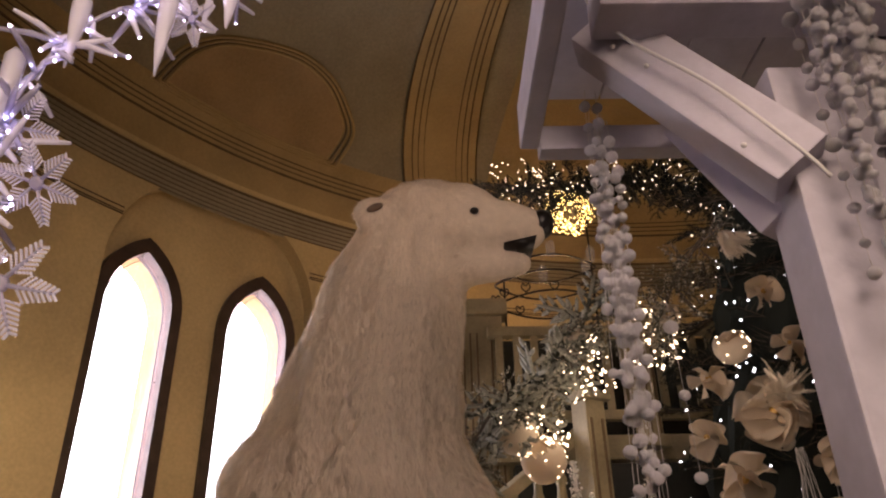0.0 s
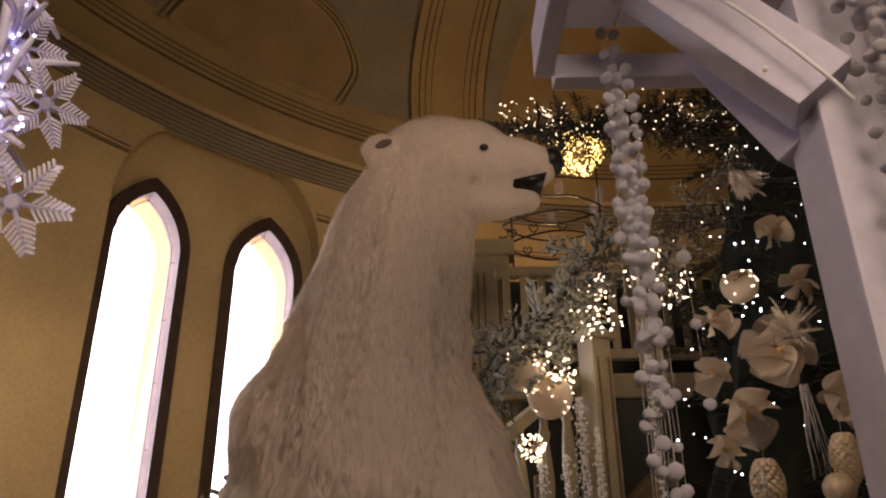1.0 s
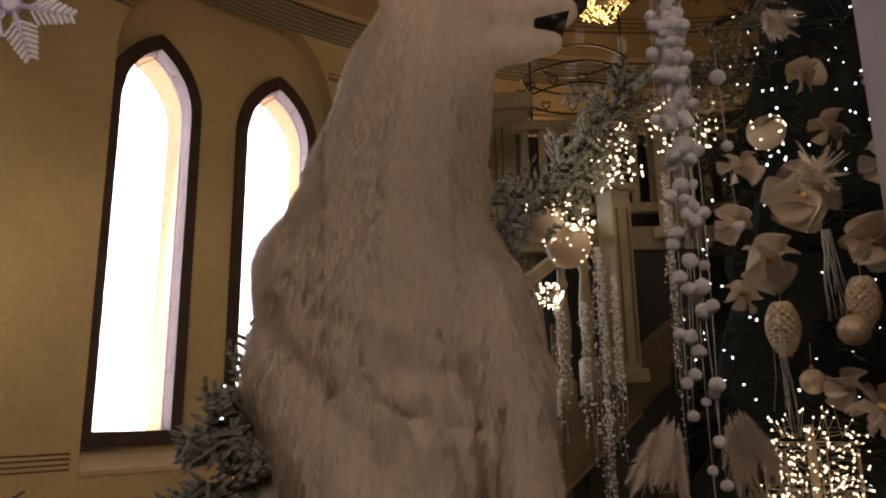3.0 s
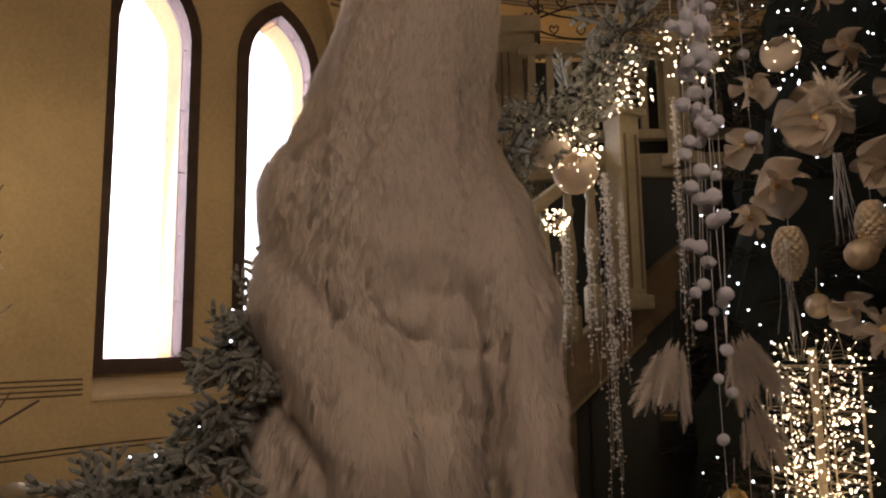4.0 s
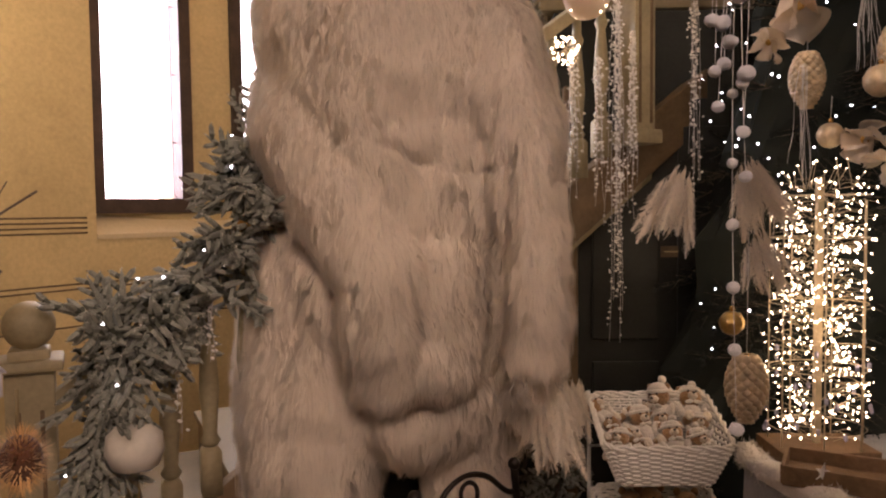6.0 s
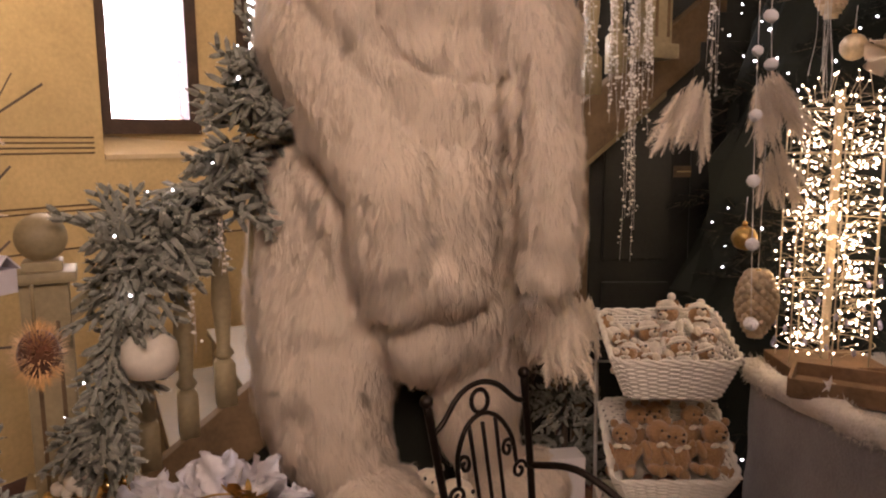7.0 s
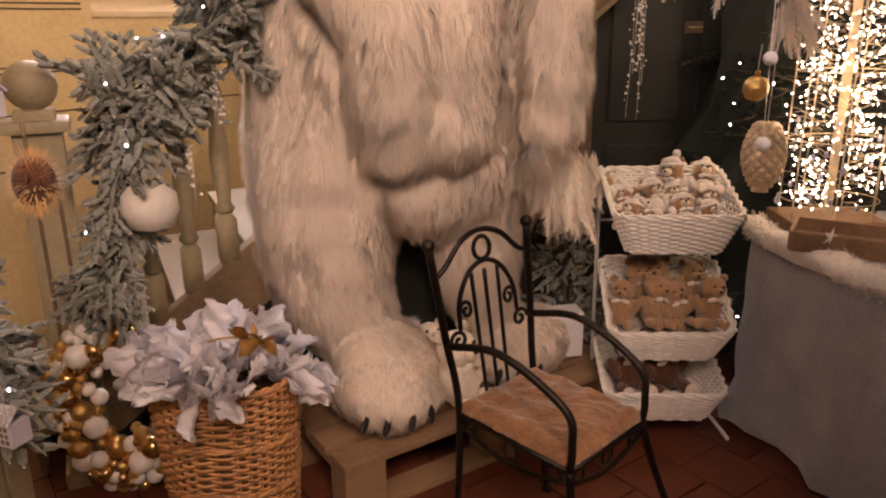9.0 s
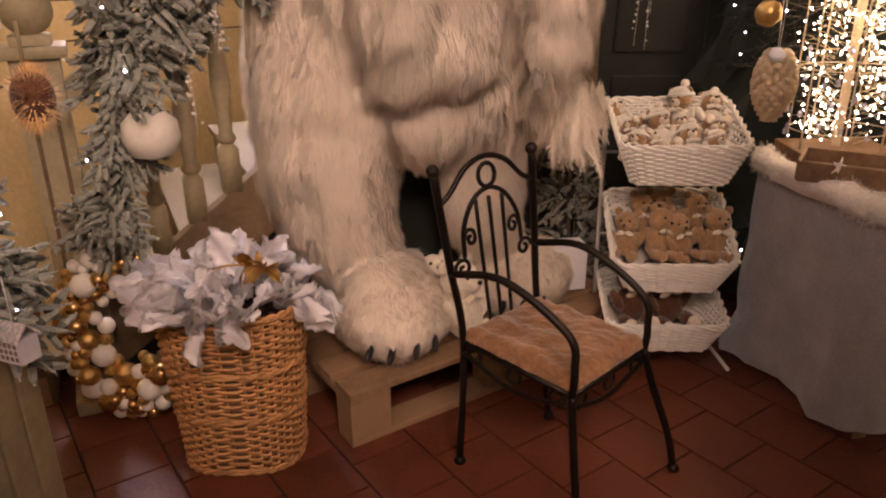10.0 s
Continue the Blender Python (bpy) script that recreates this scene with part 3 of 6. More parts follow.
    # clumping: neighbouring hairs lean alike
    lean = np.array([noise.noise_vector(Vector(p) * 5.0) for p in P]) * 0.5 + np.array([noise.noise_vector(Vector(p) * Vector((36, 36, 16))) for p in P]) * 0.5
    way = np.tile(np.array([0.0, 0.0, -1.0]), (N, 1))
    way[muzzle > 0] = np.array([-1.0, 0, -0.3])
    feet = z < 0.42
    way[feet] = np.array([0.1, -1.0, -0.5])
    way += lean
    way -= NN * (way * NN).sum(1)[:, None]
    way /= np.maximum(np.linalg.norm(way, axis=1), 1e-6)[:, None]
    d1 = way * 0.8 + NN * (rs.uniform(0.35, 0.85, N) + 0.14 * np.clip(fluff, -1, 2))[:, None]
    d2 = way + NN * rs.uniform(-0.05, 0.2, N)[:, None] + np.array([0, 0, -0.25])
    d1 /= np.linalg.norm(d1, axis=1)[:, None]
    d2 /= np.linalg.norm(d2, axis=1)[:, None]
    side = np.cross(way, NN)
    w = (rs.uniform(0.0007, 0.0015, N) * (1 - 0.4 * head))[:, None]
    p0 = P - NN * 0.003
    p1 = p0 + d1 * (length * 0.45)[:, None]
    p2 = p1 + d2 * (length * 0.55)[:, None]
    # locks: the tips of neighbouring hairs draw together
    size = np.bincount(lock).astype(float)
    mid = np.stack([np.bincount(lock, p2[:, q]) / size for q in range(3)], 1)[lock]
    pull = (0.5 * (1 - 0.7 * head) * (1 - muzzle))[:, None]
    p2 = p2 + (mid - p2) * pull
    p1 = p1 + (mid - p1) * pull * 0.18
    V = np.stack([p0 - side * w, p0 + side * w, p1 - side * w * 0.8, p1 + side * w * 0.8, p2], 1).reshape(-1, 3)
    base = nv + 5 * np.arange(N)[:, None]
    quad = (base + np.array([[0, 1, 3, 2]])).tolist()
    tip = (base + np.array([[2, 3, 4]])).tolist()
    verts += V.tolist()
    faces += quad + tip
    idx += [1] * (2 * N)
    shift = rs.normal(0, 1, (lock.max() + 1, 1))[lock] * 0.27 + rs.normal(0, 0.25, (N, 1))
    normals = np.vstack([nor, np.repeat(NN * 0.75 + way * 0.15 + lean * 0.2 + side * shift, 5, axis=0)])

    # eyes, nose, claws, ear hollows as small solid forms of the same mesh
    def add(b, m):
        nonlocal verts, faces, idx, normals
        k = len(verts)
        b.verts.index_update()
        b.normal_update()
        verts += [tuple(v.co) for v in b.verts]
        normals = np.vstack([normals, np.array([tuple(v.normal) for v in b.verts])])
        fs = [tuple(k + v.index for v in f.verts) for f in b.faces]
        faces += fs
        idx += [m] * len(fs)
        b.free()

    def blob(c, r, m, rot=(0, 0, 0)):
        b = bmesh.new()
        bmesh.ops.create_icosphere(b, subdivisions=3, radius=1.0, matrix=pose(*c, *rot) @ Matrix.Diagonal((*r, 1)))
        add(b, m)

    blob((0.135, 2.262, 3.165), (0.016, 0.014, 0.012), 2)
    blob((0.388, 2.375, 3.165), (0.048, 0.064, 0.055), 2)
    b = bmesh.new()
    wedge = [b.verts.new(c) for y in (2.29, 2.48) for c in ((0.238, y, 3.050), (0.356, y, 3.078), (0.345, y, 3.042))]
    bmesh.ops.convex_hull(b, input=wedge)
    add(b, 2)
    blob((-0.222, 2.264, 3.185), (0.032, 0.010, 0.015), 3, (0, -25, 0))
    for c, d in (((-0.40, 2.105, 0.275), -14), ((-0.33, 2.10, 0.275), -10), ((-0.255, 2.13, 0.275), -5), ((-0.20, 2.18, 0.275), 5),
                 ((0.02, 2.43, 0.285), -20), ((0.09, 2.44, 0.285), -20), ((0.16, 2.47, 0.28), -20)):
        blob((c[0], c[1], c[2]), (0.011, 0.034, 0.016), 2, (28, 0, d))
    me = arrays_mesh("polar_bear_figure", verts, faces, [FURSKIN, FUR, BLACK, EARSKIN], idx, True)
    nl = normals / np.maximum(np.linalg.norm(normals, axis=1), 1e-6)[:, None]
    me.normals_split_custom_set_from_vertices(nl.tolist())
    return solid("polar_bear_figure", me, None, "tall standing polar bear figure with shaggy cream fur", "statue")


bear()

# ---- pallet under the bear ----
pallet = thing("pallet", "rough pine shipping pallet under the bear", "pallet", at=(-0.447, 2.0, 0), rz=37)
for j in range(3):
    for i in range(3):
        part("block", box(bmesh.new(), pose(0.07 + i * 0.53, 0.05 + j * 0.35, 0.085), 0.14, 0.10, 0.125, 0.004), PALLETWOOD, pallet)
for j in range(3):
    part("bottom_board", box(bmesh.new(), pose(0.6, 0.05 + j * 0.35, 0.011), 1.2, 0.10, 0.022, 0.003), PALLETWOOD, pallet)
for i in range(3):
    part("cross_board", box(bmesh.new(), pose(0.07 + i * 0.53, 0.4, 0.159), 0.14, 0.8, 0.022, 0.003), PALLETWOOD, pallet)
for j in range(6):
    part("deck_board", box(bmesh.new(), pose(0.6, 0.05 + j * 0.14, 0.182), 1.2, 0.105, 0.022, 0.004), PALLETWOOD, pallet)

# ---- staircase ----
S0, SDIR = Vector((-1.35, 2.24, 0)), Vector((1.97, 1.06, 0)).normalized()
SNRM = Vector((-SDIR.y, SDIR.x, 0))
SANG = math.degrees(math.atan2(SDIR.y, SDIR.x))
SLOPE = 0.71


def stair_at(s, w, z):
    return S0 + SDIR * s + SNRM * w + Vector((0, 0, z))


stairs = tagged(new("staircase"), "painted wooden staircase rising along the round wall", "staircase", kind="structure")
for i in range(12):
    s, z = -0.17 + i * 0.2535, 0.18 * (i + 1)
    m = Matrix.Translation(stair_at(s + 0.135, 0.50, z - 0.015)) @ pose(0, 0, 0, 0, 0, SANG)
    part("tread", box(bmesh.new(), m, 0.30, 0.92, 0.03, 0.006), STEPCREAM, stairs)
    m = Matrix.Translation(stair_at(s + 0.012, 0.50, z - 0.105)) @ pose(0, 0, 0, 0, 0, SANG)
    part("riser", box(bmesh.new(), m, 0.02, 0.9, 0.15, 0.002), BROWNSTAIR, stairs)


def raked(s0, s1, z0, h, w0, w1):
    """A sloping board between two places along the flight."""
    bm = bmesh.new()
    vs = [bm.verts.new(stair_at(s, w, z0 + SLOPE * s + dz)) for s in (s0, s1) for w in (w0, w1) for dz in (0, h)]
    bmesh.ops.convex_hull(bm, input=vs)
    bmesh.ops.bevel(bm, geom=bm.edges[:], offset=0.005, segments=1, affect="EDGES")
    return bm


part("stringer", raked(0.06, 2.95, 0.08, 0.25, -0.03, 0.03), BROWNSTAIR, stairs, "brown painted side board")
part("soffit_board", raked(0.15, 2.95, 0.02, 0.03, 0.035, 0.94), STAIRWOOD, stairs)
# added near-black sheet that puts the shade under the stairs into colour
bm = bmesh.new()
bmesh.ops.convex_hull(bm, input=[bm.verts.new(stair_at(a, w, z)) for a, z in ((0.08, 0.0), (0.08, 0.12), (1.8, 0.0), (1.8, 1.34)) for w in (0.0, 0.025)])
part("side_panel", bm, DOORGREEN_SHADE, stairs, "near-black sheet added for the shade below the steps")
part("handrail", raked(0.05, 2.25, 0.98, 0.06, -0.035, 0.035), STAIRWOOD, stairs)
bal_me = finish(lathe(lathe(bmesh.new(), [(0.044, 0), (0.044, 0.145), (0.030, 0.162)], n=4), [(0.020, 0.160), (0.034, 0.178), (0.022, 0.20), (0.026, 0.27), (0.033, 0.35), (0.028, 0.43), (0.018, 0.53), (0.028, 0.56), (0.018, 0.585), (0.018, 0.70)], n=12), "baluster", STAIRWOOD)
for i in range(16):
    s = 0.26 + i * 0.124
    b = part("baluster", bal_me, None, stairs)
    b.matrix_world = Matrix.Translation(stair_at(s, 0, 0.325 + SLOPE * s)) @ pose(0, 0, 0, 0, 0, SANG + 45)


def newel(at, z0, z1, knob, w=0.13):
    p = tagged(new("newel_post"), "square painted stair newel post with moulded cap", "post", kind="structure")
    p.matrix_world = pose(at[0], at[1], 0, 0, 0, SANG)
    part("shaft", box(bmesh.new(), pose(0, 0, (z0 + z1) / 2), w, w, z1 - z0, 0.008), STAIRWOOD, p)
    for sx in (-0.03, 0.03):
        part("flute", box(bmesh.new(), pose(sx, -w / 2 - 0.001, (z0 + z1) / 2), 0.012, 0.008, (z1 - z0) * 0.8, 0.003), BROWNSTAIR, p)
    part("base_moulding", box(bmesh.new(), pose(0, 0, z0 + 0.03), w + 0.045, w + 0.045, 0.06, 0.014), STAIRWOOD, p)
    part("cap", box(bmesh.new(), pose(0, 0, z1 + 0.015), w + 0.05, w + 0.05, 0.035, 0.012), STAIRWOOD, p)
    part("cap_top", box(bmesh.new(), pose(0, 0, z1 + 0.045), w - 0.02, w - 0.02, 0.03, 0.008), STAIRWOOD, p)
    if knob:
        part("ball", lathe(bmesh.new(), [(0.03, z1 + 0.05)] + [(0.072 * math.sin(a), z1 + 0.127 - 0.072 * math.cos(a)) for a in [0.4 + 2.7 * i / 12 for i in range(13)]], n=20), STAIRWOOD, p, "turned wooden ball", True)
    return p


newel((-1.35, 2.24), 0.0, 1.16, True)
newel((0.66, 3.22), 1.88, 2.72, False, 0.105)
newel((0.98, 3.42), 2.55, 3.2, False, 0.09)

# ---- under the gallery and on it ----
# the whole wall takes the same near-black as the door before it
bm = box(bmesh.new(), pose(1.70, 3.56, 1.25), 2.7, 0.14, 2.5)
solid("wall_partition", bm, DOORGREEN_SHADE, "near-black wall under the gallery", "wall", kind="structure")
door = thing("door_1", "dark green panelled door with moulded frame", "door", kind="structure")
part("door_leaf", box(bmesh.new(), pose(0.85, 3.46, 1.05), 0.80, 0.04, 2.1, 0.004), DOORGREEN_SHADE, door)
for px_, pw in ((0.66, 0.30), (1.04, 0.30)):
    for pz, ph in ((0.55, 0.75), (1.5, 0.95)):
        part("door_panel", box(bmesh.new(), pose(px_, 3.432, pz), pw, 0.02, ph, 0.008), DOORGREEN_SHADE, door)
part("door_frame", box(bmesh.new(), pose(0.415, 3.45, 1.08), 0.06, 0.07, 2.16, 0.008), BROWNSTAIR, door)
part("door_frame", box(bmesh.new(), pose(1.285, 3.45, 1.08), 0.06, 0.07, 2.16, 0.008), BROWNSTAIR, door)
part("door_plate", box(bmesh.new(), pose(0.86, 3.428, 1.42), 0.09, 0.006, 0.05, 0.002), BROWNSTAIR, door)
part("door_plate", box(bmesh.new(), pose(0.86, 3.424, 1.42), 0.06, 0.004, 0.006), OCHRE, door)
bm = box(bmesh.new(), pose(1.75, 4.35, 2.58), 3.0, 1.66, 0.12, 0.01)
solid("gallery_floor", bm, STAIRWOOD, "painted wooden gallery floor edge", "floor", kind="structure")
# added panel; its near-black colour stands for the unlit space behind the railing
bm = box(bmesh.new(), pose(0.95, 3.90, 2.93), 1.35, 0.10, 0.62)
solid("wall_gallery", bm, DOORGREEN_SHADE, "near-black panel added for the dark space behind the gallery railing", "wall", kind="structure")
rail = tagged(new("gallery_railing"), "painted wooden gallery railing with flat balusters", "railing", kind="structure")
part("top_rail", box(bmesh.new(), pose(1.0, 3.56, 3.18), 1.5, 0.07, 0.05, 0.01), STAIRWOOD, rail)
part("bottom_rail", box(bmesh.new(), pose(1.0, 3.56, 2.74), 1.5, 0.06, 0.05, 0.01), STAIRWOOD, rail)
for i in range(16):
    part("baluster", box(bmesh.new(), pose(0.31 + i * 0.09, 3.56, 2.96), 0.038, 0.025, 0.40, 0.005), STAIRWOOD, rail)
pil = tagged(new("pilaster"), "fluted olive painted wooden pilaster", "pilaster", kind="structure")
part("shaft", box(bmesh.new(), pose(0.215, 3.66, 1.65), 0.24, 0.10, 3.3, 0.006), STAIRWOOD, pil)
for x in (0.13, 0.165, 0.2, 0.275, 0.31):
    part("flute", box(bmesh.new(), pose(x, 3.606, 1.65), 0.010, 0.012, 3.1, 0.003), BROWNSTAIR, pil)
part("capital", box(bmesh.new(), pose(0.215, 3.65, 3.34), 0.30, 0.16, 0.09, 0.02), STAIRWOOD, pil)

# ---- white wooden portal over the camera's right ----
portal = thing("wooden_portal", "whitewashed timber portal with knee braces", "portal")
part("post", box(bmesh.new(), pose(0.65, 1.055, 1.36), 0.13, 0.11, 2.72, 0.006), WHITEWOOD, portal)


def beam(p0, p1, w, h, roll=0.0):
    p0, p1 = Vector(p0), Vector(p1)
    d = p1 - p0
    m = Matrix.Translation((p0 + p1) / 2) @ d.to_track_quat("X", "Z").to_matrix().to_4x4() @ pose(0, 0, 0, roll)
    return box(bmesh.new(), m, d.length, w, h, 0.005)


part("side_beam", beam((0.20, 1.29, 2.81), (0.20, 0.25, 2.81), 0.04, 0.115), WHITEWOOD, portal)
part("back_beam", beam((0.222, 1.30, 2.775), (0.85, 1.30, 2.775), 0.045, 0.06), WHITEWOOD, portal)
part("cross_beam", beam((0.29, 0.98, 2.86), (0.95, 0.98, 2.86), 0.09, 0.10), WHITEWOOD, portal)
part("knee_brace", beam((0.318, 1.09, 2.885), (0.592, 0.995, 2.50), 0.085, 0.11), WHITEWOOD, portal)
part("knee_brace", beam((0.51, 1.22, 2.76), (0.60, 1.10, 2.46), 0.06, 0.07), WHITEWOOD, portal)
for i in range(6):
    part("roof_board", box(bmesh.new(), pose(0.30 + i * 0.152, 0.8, 2.925), 0.148, 1.06, 0.018, 0.003), WHITEWOOD, portal)
part("side_board", box(bmesh.new(), pose(0.875, 1.06, 1.46), 0.31, 0.03, 2.9, 0.004), WHITEWOOD, portal)
for c in ((0.378, 1.01, 2.735), (0.494, 0.965, 2.53), (0.33, 1.03, 2.80)):
    part("screw", ball(bmesh.new(), pose(*c), 0.005, 2), WHITEMETAL, portal)
part("cable", tube(bmesh.new(), bez([(0.27, 1.0, 2.93), (0.30, 1.01, 2.87), (0.352, 1.0, 2.785), (0.462, 0.96, 2.65), (0.555, 0.93, 2.505), (0.60, 0.935, 2.45)], 8), 0.0035, 6), WHITEMETAL, portal, "white electric cable")

rnd = random.Random(11)
pom_me = []
for k in range(3):
    bm = ball(bmesh.new(), Matrix(), 1.0, 3)
    for v in bm.verts:
        v.co *= 1 + 0.10 * noise.noise(v.co * 2.2 + Vector((k * 7, 0, 0))) + 0.06 * noise.noise(v.co * 8)
    pom_me.append(finish(bm, "pompom", POM, True))


def pom_string(x, y, z0, z1, gap0, gap1, r0, r1, sway=0.02):
    s = thing("pompom_string", "string of white wool pompoms hanging from the portal", "garland", "hanging pompom strings", at=(x, y, 0))
    z, pts = z0, []
    ph = rnd.uniform(0, 6)
    while z > z1:
        f = (z0 - z) / max(z0 - z1, 0.01)
        p = (sway * math.sin(z * 3 + ph) * (0.4 + f), 0.6 * sway * math.cos(z * 2.3 + ph), z)
        pts.append(p)
        r = (r0 + (r1 - r0) * f) * rnd.uniform(0.75, 1.2)
        b = part("pompom", pom_me[rnd.randrange(3)], None, s)
        b.matrix_basis = pose(*p, rnd.uniform(0, 180), 0, rnd.uniform(0, 180)) @ Matrix.Diagonal((r, r * rnd.uniform(0.8, 1), r, 1))
        z -= (gap0 + (gap1 - gap0) * f) * rnd.uniform(0.6, 1.5)
    part("thread", tube(bmesh.new(), bez([(0, 0, z0 + 0.05)] + pts, 2), 0.0006, 3), THREAD, s)


for i in range(20):
    a, q = rnd.uniform(0, 6.28), rnd.uniform(0.004, 0.034)
    pom_string(0.335 + q * math.cos(a), 1.21 + q * math.sin(a), 2.80 - 0.02 * i, rnd.choice((1.62, 1.75, 1.9, 2.05, 2.15)), 0.040, 0.15, 0.0105, 0.0115, 0.014)
pom_string(0.345, 1.225, 1.85, 1.18, 0.07, 0.16, 0.0095, 0.012, 0.01)
pom_string(0.44, 1.30, 2.35, 2.0, 0.09, 0.12, 0.012, 0.012, 0.01)
for i in range(36):
    x = 0.615 + 0.29 * rnd.random()
    pom_string(x, rnd.uniform(0.88, 0.96), 2.9, 2.9 - rnd.uniform(0.35, 0.8), 0.040, 0.06, 0.0125, 0.010, 0.012)

# ---- wrought iron chair ----
chair = thing("garden_chair", "black wrought iron armchair with brown fur cushion", "chair")
FR, FL = Vector((0.47, 1.93, 0)), Vector((0.175, 1.70, 0))
BL, BR = Vector((-0.115, 1.95, 0)), Vector((0.17, 2.19, 0))


def q(a, b, f, z):
    p = a.lerp(b, f)
    return Vector((p.x, p.y, z))


seat = [Vector((0.385, 1.905, 0.42)), Vector((0.165, 1.67, 0.42)), Vector((-0.105, 1.935, 0.42)), Vector((0.115, 2.17, 0.42))]
toes = [FR + Vector((0.045, 0.01, 0)), FL + Vector((0.02, -0.05, 0)), BL, BR]
tops = [None, None, Vector((-0.175, 1.80, 0.945)), Vector((0.07, 2.03, 0.945))]
for i in (0, 1):
    part("leg", tube(bmesh.new(), bez([toes[i] + Vector((0, 0, 0.01)), toes[i].lerp(seat[i], 0.25) * 1.0 + Vector((0, 0, 0.03)), seat[i].lerp(toes[i], 0.28), seat[i]], 6), 0.0105, 8), IRON, chair, smooth=True)
for i in (2, 3):
    part("back_leg", tube(bmesh.new(), bez([toes[i] + Vector((0, 0, 0.01)), seat[i], seat[i].lerp(tops[i], 0.5), tops[i]], 6), 0.0105, 8), IRON, chair, smooth=True)
    part("finial", ball(bmesh.new(), Matrix.Translation(tops[i]), 0.017, 2), IRON, chair, smooth=True)
for i in range(4):
    part("foot", lathe(bmesh.new(), [(0.017, 0), (0.019, 0.008), (0.011, 0.022)], Matrix.Translation((toes[i].x, toes[i].y, 0)), 10), IRON, chair)
    a, b = seat[i], seat[(i + 1) % 4]
    part("seat_rail", tube(bmesh.new(), [a, b], 0.009, 6), IRON, chair)
    dz = Vector((0, 0, -0.055))
    part("lower_rail", tube(bmesh.new(), bez([a + dz * 0.6, a.lerp(b, 0.5) + dz * 1.3, b + dz * 0.6], 5), 0.007, 6), IRON, chair)
    for f in (0.12, 0.5, 0.88):
        c = a.lerp(b, f) + dz * 0.5
        d = (b - a).normalized()
        part("ring", tube(bmesh.new(), [c + (d * math.cos(t) + Vector((0, 0, 1)) * math.sin(t)) * 0.022 for t in [math.tau * k / 12 for k in range(12)]], 0.005, 5, closed=True), IRON, chair)
for k in range(4):
    f = (k + 1) / 5
    part("seat_slat", tube(bmesh.new(), [seat[0].lerp(seat[3], f), seat[1].lerp(seat[2], f)], 0.006, 5), IRON, chair)
# backrest: crest, hoop, rods, scrolls
bl0, br0, bl1, br1 = seat[2], seat[3], tops[2], tops[3]


def back(f, g):
    """f across, g up the backrest."""
    return bl0.lerp(br0, f).lerp(bl1.lerp(br1, f), g)


def bar(name, pts, r=0.0065, n=8):
    part(name, tube(bmesh.new(), bez([back(*p) for p in pts], n), r, 6), IRON, chair, smooth=True)


bar("crest", [(0, 0.82), (0.12, 0.87), (0.3, 0.98), (0.5, 1.02), (0.7, 0.98), (0.88, 0.87), (1, 0.84)], 0.0075)
bar("crest_ring", [(0.5 + 0.085 * math.cos(t), 0.92 + 0.062 * math.sin(t)) for t in [math.tau * k / 10 for k in range(11)]], 0.006, 3)
bar("hoop", [(0.17, 0.50), (0.2, 0.66), (0.33, 0.80), (0.5, 0.85), (0.67, 0.80), (0.8, 0.66), (0.83, 0.50)], 0.0065)
for f in (0.36, 0.5, 0.64):
    bar("rod", [(f, 0.04), (f, 0.4), (f, 0.8)], 0.0055, 3)
for sg in (-1, 1):
    for cx, cg, r in ((0.26, 0.60, 0.07), (0.14, 0.44, 0.09)):
        bar("scroll", [(0.5 + sg * ((cx - 0.5) * -1) + sg * r * (1 - k / 16) * math.cos(k * 0.62), cg + 0.06 * (1 - k / 16) * math.sin(k * 0.62)) for k in range(14)], 0.0055, 3)
for i, j in ((3, 0), (2, 1)):
    h = seat[i].lerp(tops[i], 0.44)
    part("armrest", tube(bmesh.new(), bez([h, h.lerp(seat[j], 0.45) + Vector((0, 0, 0.125)), seat[j] - (seat[j] - seat[i]) * 0.06 + Vector((0, 0, 0.16)), seat[j] + (seat[j] - seat[i]) * 0.01 + Vector((0, 0, 0.07)), seat[j]], 8), 0.0105, 8), IRON, chair, smooth=True)
bm = bmesh.new()
bmesh.ops.create_grid(bm, x_segments=40, y_segments=40, size=1.0)
for v in bm.verts:
    a, b = (v.co.x + 1) / 2, (v.co.y + 1) / 2
    p = seat[2].lerp(seat[3], a).lerp(seat[1].lerp(seat[0], a), b)
    edge = min(1, (1 - max(abs(v.co.x), abs(v.co.y))) / 0.14)
    v.co = p + (p - (seat[0] + seat[2]) / 2) * 0.02 + Vector((0, 0, 0.012 + 0.035 * math.sqrt(max(edge, 0)) + 0.010 * noise.noise(p * 16) + 0.006 * noise.noise(p * 45)))
r = bmesh.ops.extrude_face_region(bm, geom=bm.faces[:])
for v in r["geom"]:
    if isinstance(v, bmesh.types.BMVert):
        v.co.z = 0.431
solid("seat_cushion", bm, CUSHION, "brown fur seat cushion on the iron chair", "cushion", smooth=True)


